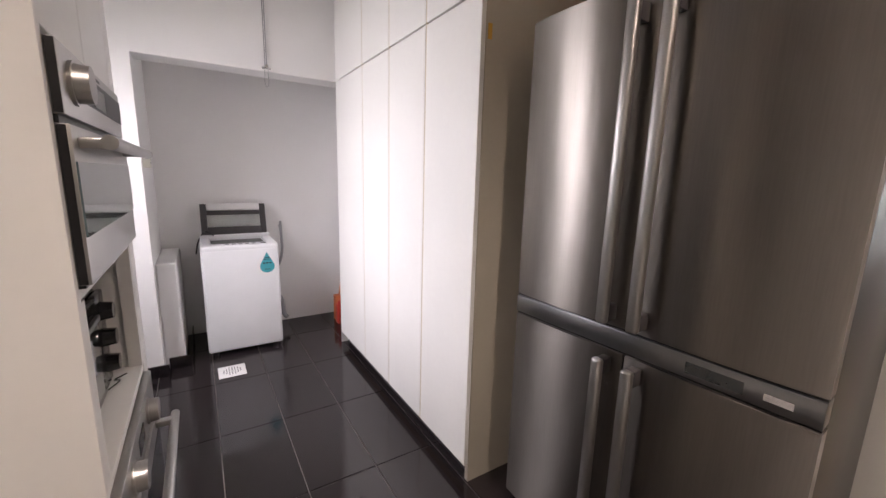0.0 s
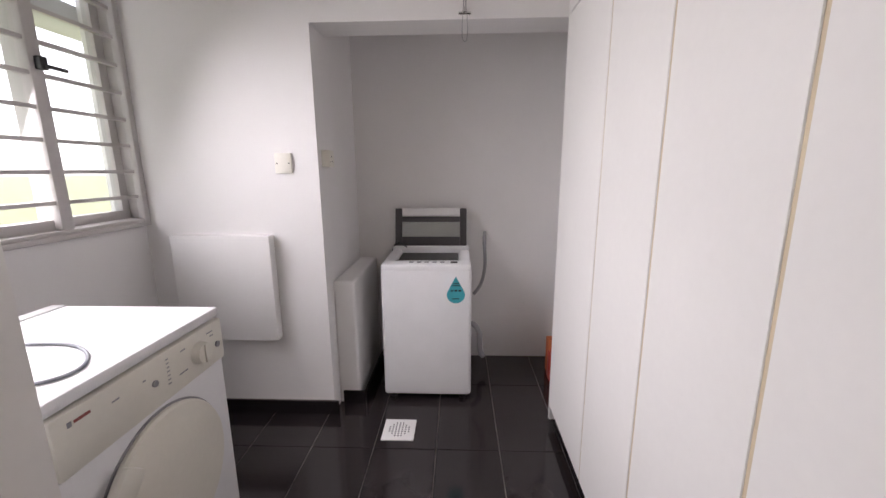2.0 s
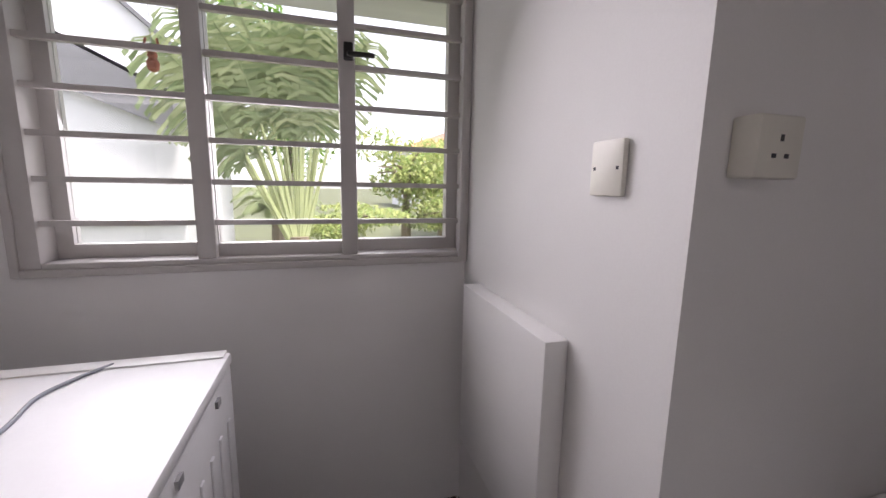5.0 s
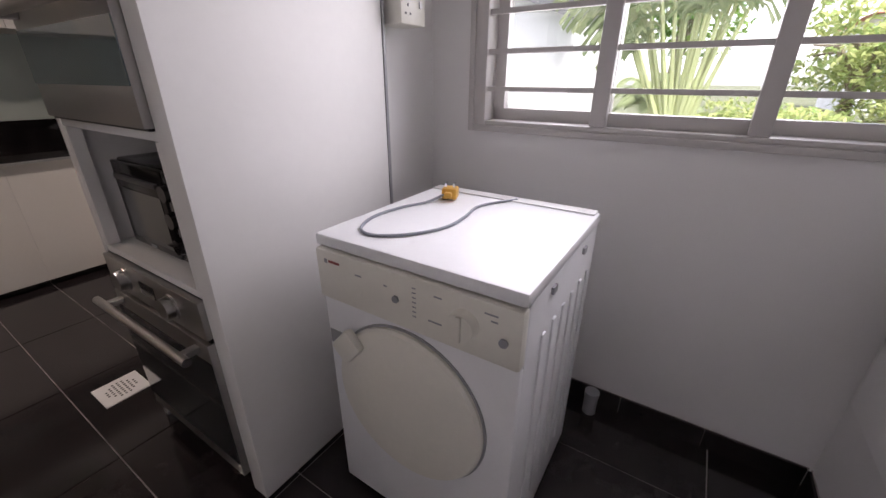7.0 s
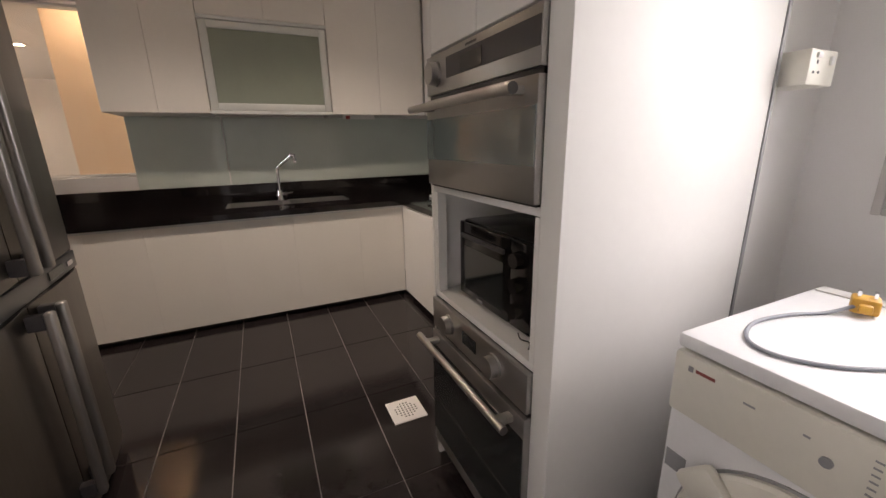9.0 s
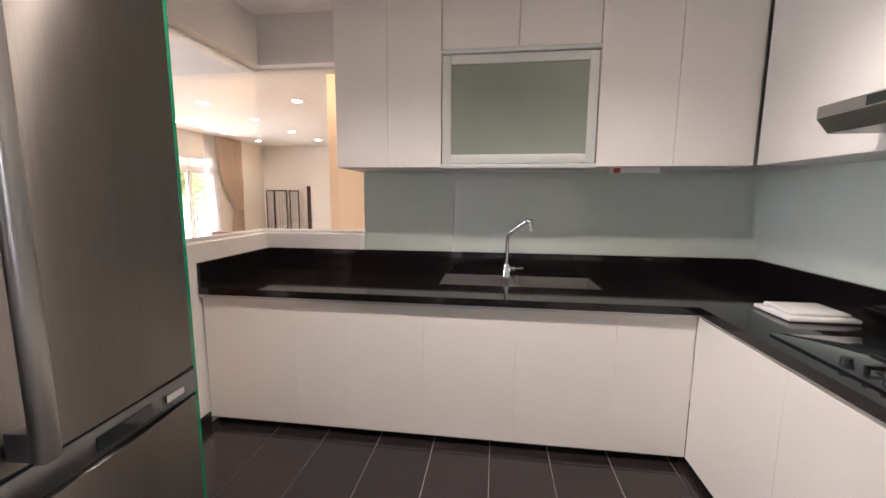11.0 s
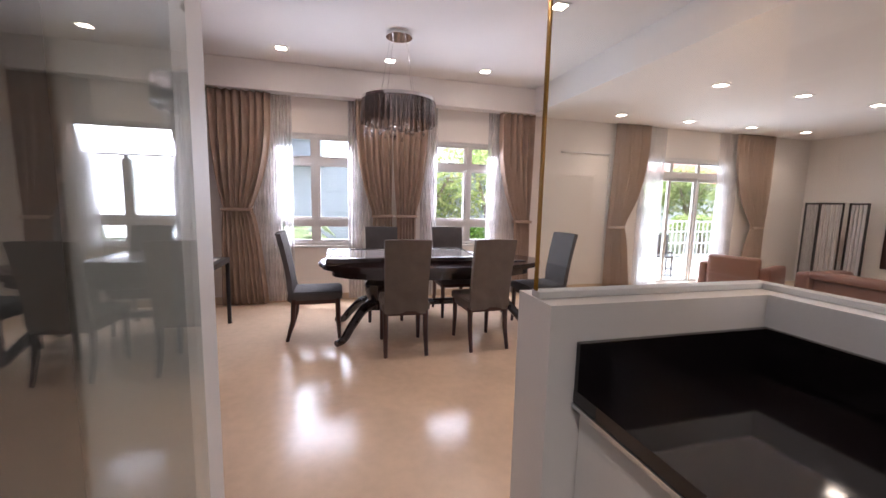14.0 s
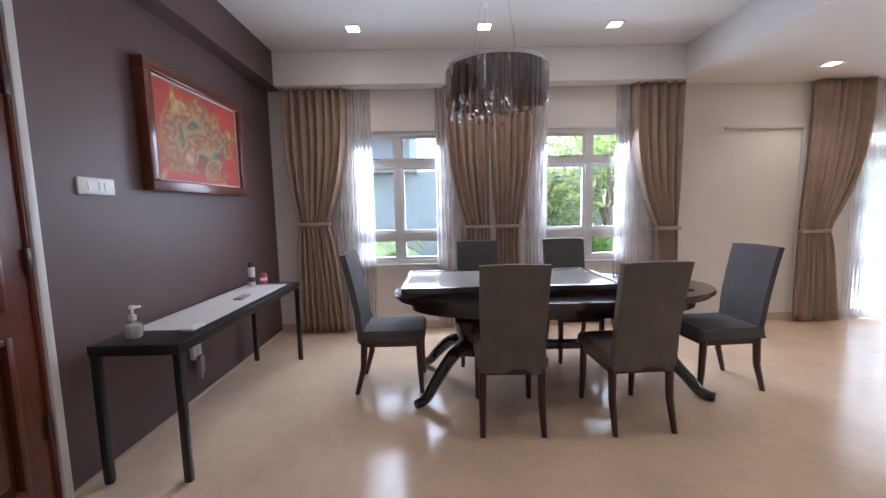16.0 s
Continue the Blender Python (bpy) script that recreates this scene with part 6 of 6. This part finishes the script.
def travellers_palm(x, y, h, seed):
    """A flat fan of long stems that end in big torn paddle leaves; the fan faces the house."""
    rnd = random.Random(seed)
    t = thing("travellers_palm", (x, y, -0.25), "travellers palm with a flat fan of paddle leaves", "palm")
    part("trunk", tube([(x, y, -0.25), (x, y, h * 0.6), (x, y, h)], [0.16, 0.14, 0.12], 10), M_BARK, t)
    n = 19
    for k in range(n):
        a = radians(-33 + 50 * k / (n - 1) + rnd.uniform(-2, 2))
        ln = (1.15 + 0.35 * rnd.random()) * (0.75 if a < -0.4 else 1.0)
        d = Vector((0.10 * rnd.uniform(-1, 1), math.sin(a), math.cos(a))).normalized()
        p0, p1 = Vector((x, y + 0.16 * math.sin(a), h - 0.10)), Vector((x, y, h)) + d * ln
        part("stem", tube([p0, p0.lerp(p1, 0.5), p1], [0.045, 0.024, 0.016], 6), M_STEM, t)
        # blade: a row of torn strips on both sides of a bending midrib
        bl = 1.1 + 0.4 * rnd.random()
        rib = smooth_line([p1, p1 + d * bl * 0.5 + Vector((0.10, 0, 0.03)), p1 + d * bl * 0.95 + Vector((0.25, 0.05 * math.copysign(1, a), -0.14))], 11)
        side = d.cross(Vector((1, 0, 0))).normalized()
        bm = tube(rib, 0.012, 5)
        for i in range(len(rib) - 1):
            f = i / (len(rib) - 1)
            w = 0.36 * math.sin(math.pi * (0.12 + 0.80 * f)) ** 0.7
            for s in (-1, 1):
                b0, b1 = rib[i], rib[i + 1]
                sag = Vector((rnd.uniform(-0.05, 0.12), 0, -0.10 - 0.16 * rnd.random()))
                tip = (b0 + b1) / 2 + side * s * w + d * 0.10 + sag
                q0, q1 = b0.lerp(tip, 0.55) + Vector((0.03, 0, 0.05)), b1.lerp(tip, 0.55) + Vector((0.03, 0, 0.05))
                bm.faces.new([bm.verts.new(v) for v in (b0, q0, tip - d * 0.03, tip + d * 0.02, q1, b1)])
        part("leaf", bm, M_PALM, t)


# garden beyond the yard window
travellers_palm(-4.6, 2.80, 0.72, 3)
palm(-5.6, 2.45, 1.05, 0.75, 5)
tree(-8.2, 2.4, 4.4, 1.5, M_LEAF, 10, 5200, 0.075)
tree(-9.5, 6.1, 2.3, 1.2, M_WILLOW, 7, 3000, 0.09)
tree(-8.4, 4.9, 2.5, 1.1, M_WILLOW, 8, 2600, 0.085)
tree(-11.5, 7.6, 2.9, 1.9, M_WILLOW, 9, 4200, 0.10)
tree(-7.2, 3.6, 1.0, 1.3, M_WILLOW, 17, 3600, 0.06, "low bright green garden shrub")
tree(-7.6, 5.9, 1.1, 1.3, M_WILLOW, 18, 3600, 0.06, "low bright green garden shrub")


def neighbour_house(name, at, size, label, wallmat, roofmat, side):
    h = thing(name, (at[0], at[1], -0.25), label, "house", "houses beyond the garden")
    x, y = at
    w, d, z = size
    part("wall", boxes((x - w / 2, x + w / 2, y - d / 2, y + d / 2, -0.25, z)), wallmat, h)
    bm = bmesh.new()
    o = 0.5
    a = [bm.verts.new(v) for v in ((x - w / 2 - o, y - d / 2 - o, z), (x + w / 2 + o, y - d / 2 - o, z), (x + w / 2 + o, y + d / 2 + o, z), (x - w / 2 - o, y + d / 2 + o, z), (x - w / 4, y, z + 1.7), (x + w / 4, y, z + 1.7))]
    for f in ((0, 1, 5, 4), (1, 2, 5), (2, 3, 4, 5), (3, 0, 4), (3, 2, 1, 0)):
        bm.faces.new([a[i] for i in f])
    part("roof", bm, roofmat, h)
    n = max(2, int(d / 2.2))
    for k in range(n):
        yy = y - d / 2 + (k + 0.5) * d / n
        for zz in (0.6, 3.2):
            if zz + 1.3 < z:
                xs = x + side * (w / 2 + 0.02)
                f = part("window", boxes((xs - 0.05, xs + 0.03, yy - 0.6, yy + 0.6, zz, zz + 1.3), bevel=0.02), M_WHITEFRAME, h)
                part("pane", boxes((xs + side * 0.025, xs + side * 0.035, yy - 0.52, yy + 0.52, zz + 0.08, zz + 1.22)), M_BLACKGLASS, f)
    return h


neighbour_house("house", (-32, 13.0), (8, 8, 4.2), "white two-storey house with a red tiled roof", M_FACADE, M_ROOF, 1)


def annex():
    """The white neighbouring wing with a sloping eave, left of the palm."""
    h = thing("annex", (-4.5, -0.6, -0.25), "white rendered side wing with a sloping concrete eave", "building")
    part("wall", boxes((-8.0, -5.3, -4.0, 1.36, -0.25, 2.02)), M_FACADE, h)
    turn = Matrix(((0, 0, 1, 0), (1, 0, 0, 0), (0, 1, 0, 0), (0, 0, 0, 1)))
    part("gable", turned(prism([(-4.0, 2.02), (1.36, 2.02), (-4.0, 4.15)], -8.0, -5.3), turn), M_FACADE, h)
    part("eave", turned(prism([(-4.0, 5.14), (1.36, 2.42), (1.36, 2.0), (-4.0, 4.12)], -8.0, -5.15), turn), M_EAVE, h)
    part("roof", turned(prism([(-4.0, 7.8), (1.36, 3.0), (1.36, 2.47), (-4.0, 5.19)], -8.0, -5.2), turn), M_FACADE, h)
    part("gutter", turned(prism([(-4.0, 7.87), (1.37, 3.06), (1.37, 3.0), (-4.0, 7.81)], -8.0, -5.12), turn), M_EAVE, h)
    part("sill", boxes((-5.3, -5.2, -4.0, 1.36, 0.85, 0.98), bevel=0.01), M_FACADE, h)


annex()
# garden beyond the dining windows
built("garden_wall", boxes((10.2, 10.4, -3.0, 6.0, -0.25, 2.1)), M_FACADE2, "blue-grey rendered boundary wall", "wall")


def east_building():
    h = thing("side_building", (11.5, 3.5, -0.25), "blue-grey rendered building with dark ledges", "building")
    part("wall", boxes((10.41, 13.0, 0.75, 7.0, -0.25, 5.5)), M_FACADE2, h)
    for z in (2.05, 2.75):
        part("ledge", boxes((9.7, 10.40, 0.6, 7.0, z, z + 0.14), bevel=0.01), M_CONC, h)


east_building()
palm(8.7, 1.25, 0.6, 1.1, 21)
tree(9.6, -1.6, 2.7, 1.2, M_WILLOW, 22, 3400, 0.07)
tree(9.9, -3.0, 2.9, 1.3, M_WILLOW, 23, 3400, 0.075)
tree(8.7, -1.9, 0.9, 0.6, M_LEAF, 24, 2400, 0.06)
tree(12.5, -5.0, 3.4, 1.8, M_LEAF, 25, 2600, 0.15)
tree(13.0, -8.0, 3.4, 1.8, M_WILLOW, 26, 2600, 0.15)


def patio_chair(x, y, rz):
    c = thing("patio_chair", (0, 0, 0), "grey patio chair outside the sliding door", "chair", "patio chairs")
    part("seat", boxes((-0.22, 0.22, -0.22, 0.22, 0.38, 0.42), bevel=0.01), M_DARKGREY, c)
    part("backrest", boxes((-0.22, 0.22, -0.24, -0.21, 0.42, 0.85), bevel=0.01), M_DARKGREY, c)
    for sx in (-0.2, 0.2):
        for sy in (-0.2, 0.2):
            part("leg", rods(((sx, sy, 0), (sx, sy, 0.38), 0.015)), M_DARKGREY, c)
    c.matrix_basis = pose(x, y, -0.06, 0, 0, rz)


patio_chair(8.3, -6.3, 60)
patio_chair(9.0, -7.0, 150)


def railing():
    f = thing("patio_railing", (10.2, -9.0, -0.06), "white metal patio railing with close uprights", "railing")
    for z in (0.06, 0.40, 0.72, 1.0):
        part("rail", boxes((10.18, 10.22, -12.0, -5.2, z - 0.02, z + 0.02), bevel=0.004), M_FACADE, f)
    for k in range(46):
        y = -12.0 + 0.151 * k
        part("post" if k % 9 == 0 else "baluster", boxes((10.17, 10.23, y - 0.03, y + 0.03, -0.06, 1.04)) if k % 9 == 0 else boxes((10.19, 10.21, y - 0.01, y + 0.01, 0.0, 0.98)), M_FACADE, f)


railing()
tree(13.6, -9.6, 2.3, 1.4, M_WILLOW, 31, 2600, 0.11)
tree(13.4, -12.5, 2.9, 1.6, M_WILLOW, 32, 3600, 0.10)
tree(13.2, -7.4, 1.9, 1.3, M_WILLOW, 33, 2200, 0.11)
tree(11.6, -11.2, 1.1, 1.2, M_WILLOW, 34, 3000, 0.09, "low green shrub behind the patio railing")
neighbour_house("house", (27, -24), (8, 14, 3.0), "white house with a red tiled roof beyond the patio", M_FACADE, M_ROOF, -1)


def window_charm():
    c = thing("hanging_ornament", (-1.08, 2.58, 1.74), "small red-brown ornament hanging on a string outside", "ornament")
    part("body", lathe([(0.006, 0), (0.017, 0.008), (0.02, 0.03), (0.012, 0.045), (0.016, 0.055), (0.006, 0.075)], (-1.08, 2.58, 1.74), 14), M_ROOF, c)
    for s in (-1, 1):
        part("horn", tube(smooth_line([(-1.08, 2.58 + s * 0.006, 1.805), (-1.08, 2.58 + s * 0.02, 1.825), (-1.08, 2.58 + s * 0.016, 1.85)], 4), 0.004, 6), M_ROOF, c)
    part("string", rods(((-1.08, 2.58, 1.81), (-1.08, 2.58, 2.45), 0.0012), seg=5), M_GREYPL, c)
    part("bracket", rods(((-1.0, 2.58, 2.45), (-1.09, 2.58, 2.45), 0.004), seg=6), M_GREYPL, c)


window_charm()


# ---------------------------------------------------------------- kitchen floor tiles and skirting, piece by piece
def tiles():
    floor = bpy.data.objects["floor_kitchen"]
    tx, ty = 0.3145, 0.602
    g = 0.0025
    cache = {}
    xs = [1.054 - tx * k for k in range(7, -6, -1)]
    ys = [2.757 + ty * k for k in range(-7, 4)]
    for x in xs:
        for y in ys:
            a, b = max(x, -0.945), min(x + tx, 2.43)
            c, d = max(y, -1.03), min(y + ty, 4.37)
            if b - a < 0.02 or d - c < 0.02:
                continue
            if a < -0.92 and c < 1.9:
                a = -0.92
            key = (round(b - a, 3), round(d - c, 3))
            if key not in cache:
                cache[key] = mesh_of("tile", turned(boxes((g, key[0] - g, g, key[1] - g, -0.006, 0.0), bevel=0.0012, seg=1), Matrix.Identity(4)), M_TILE)
            o = new("tile", cache[key])
            o.parent = floor
            o.location = (a, c, 0)


def skirting():
    base = built("baseboard_yard", boxes((-0.796, -0.793, 2.16, 3.63, 0.0, 0.084), (-0.79, 0.16, 3.635, 3.639, 0.0, 0.084)), M_GROUT, "black tile skirting with pale grout top", "baseboard")
    cache = {}
    def run(axis, fixed, a, b, t):
        n = max(1, round((b - a) / 0.30))
        s = (b - a) / n
        for k in range(n):
            key = (axis, round(s, 3), t > 0)
            if key not in cache:
                w = abs(t)
                bm = boxes((0.0, t, 0.001, s - 0.001, 0.0, 0.082) if axis == 'y' and t > 0 else (t, 0.0, 0.001, s - 0.001, 0.0, 0.082) if axis == 'y' else (0.001, s - 0.001, t, 0.0, 0.0, 0.082))
                cache[key] = mesh_of("skirting_tile", bm, M_SKIRT)
            o = new("skirting_tile", cache[key])
            o.parent = base
            o.location = (fixed, a + k * s, 0.0005) if axis == 'y' else (a + k * s, fixed, 0.0005)
    run('y', -0.793, 2.16, 3.625, 0.009)
    run('x', 3.635, -0.784, 0.175, -0.009)
    run('y', 0.302, 3.75, 4.35, 0.007)
    run('x', 3.743, 0.168, 0.30, -0.007)


tiles()
skirting()
built("baseboard_low_wall", boxes((2.425, 2.632, -0.224, -0.215, 0.0, 0.075), (2.42, 2.429, -0.33, -0.224, 0.0, 0.075)), M_SKIRT, "black tile skirting on the low wall", "baseboard")
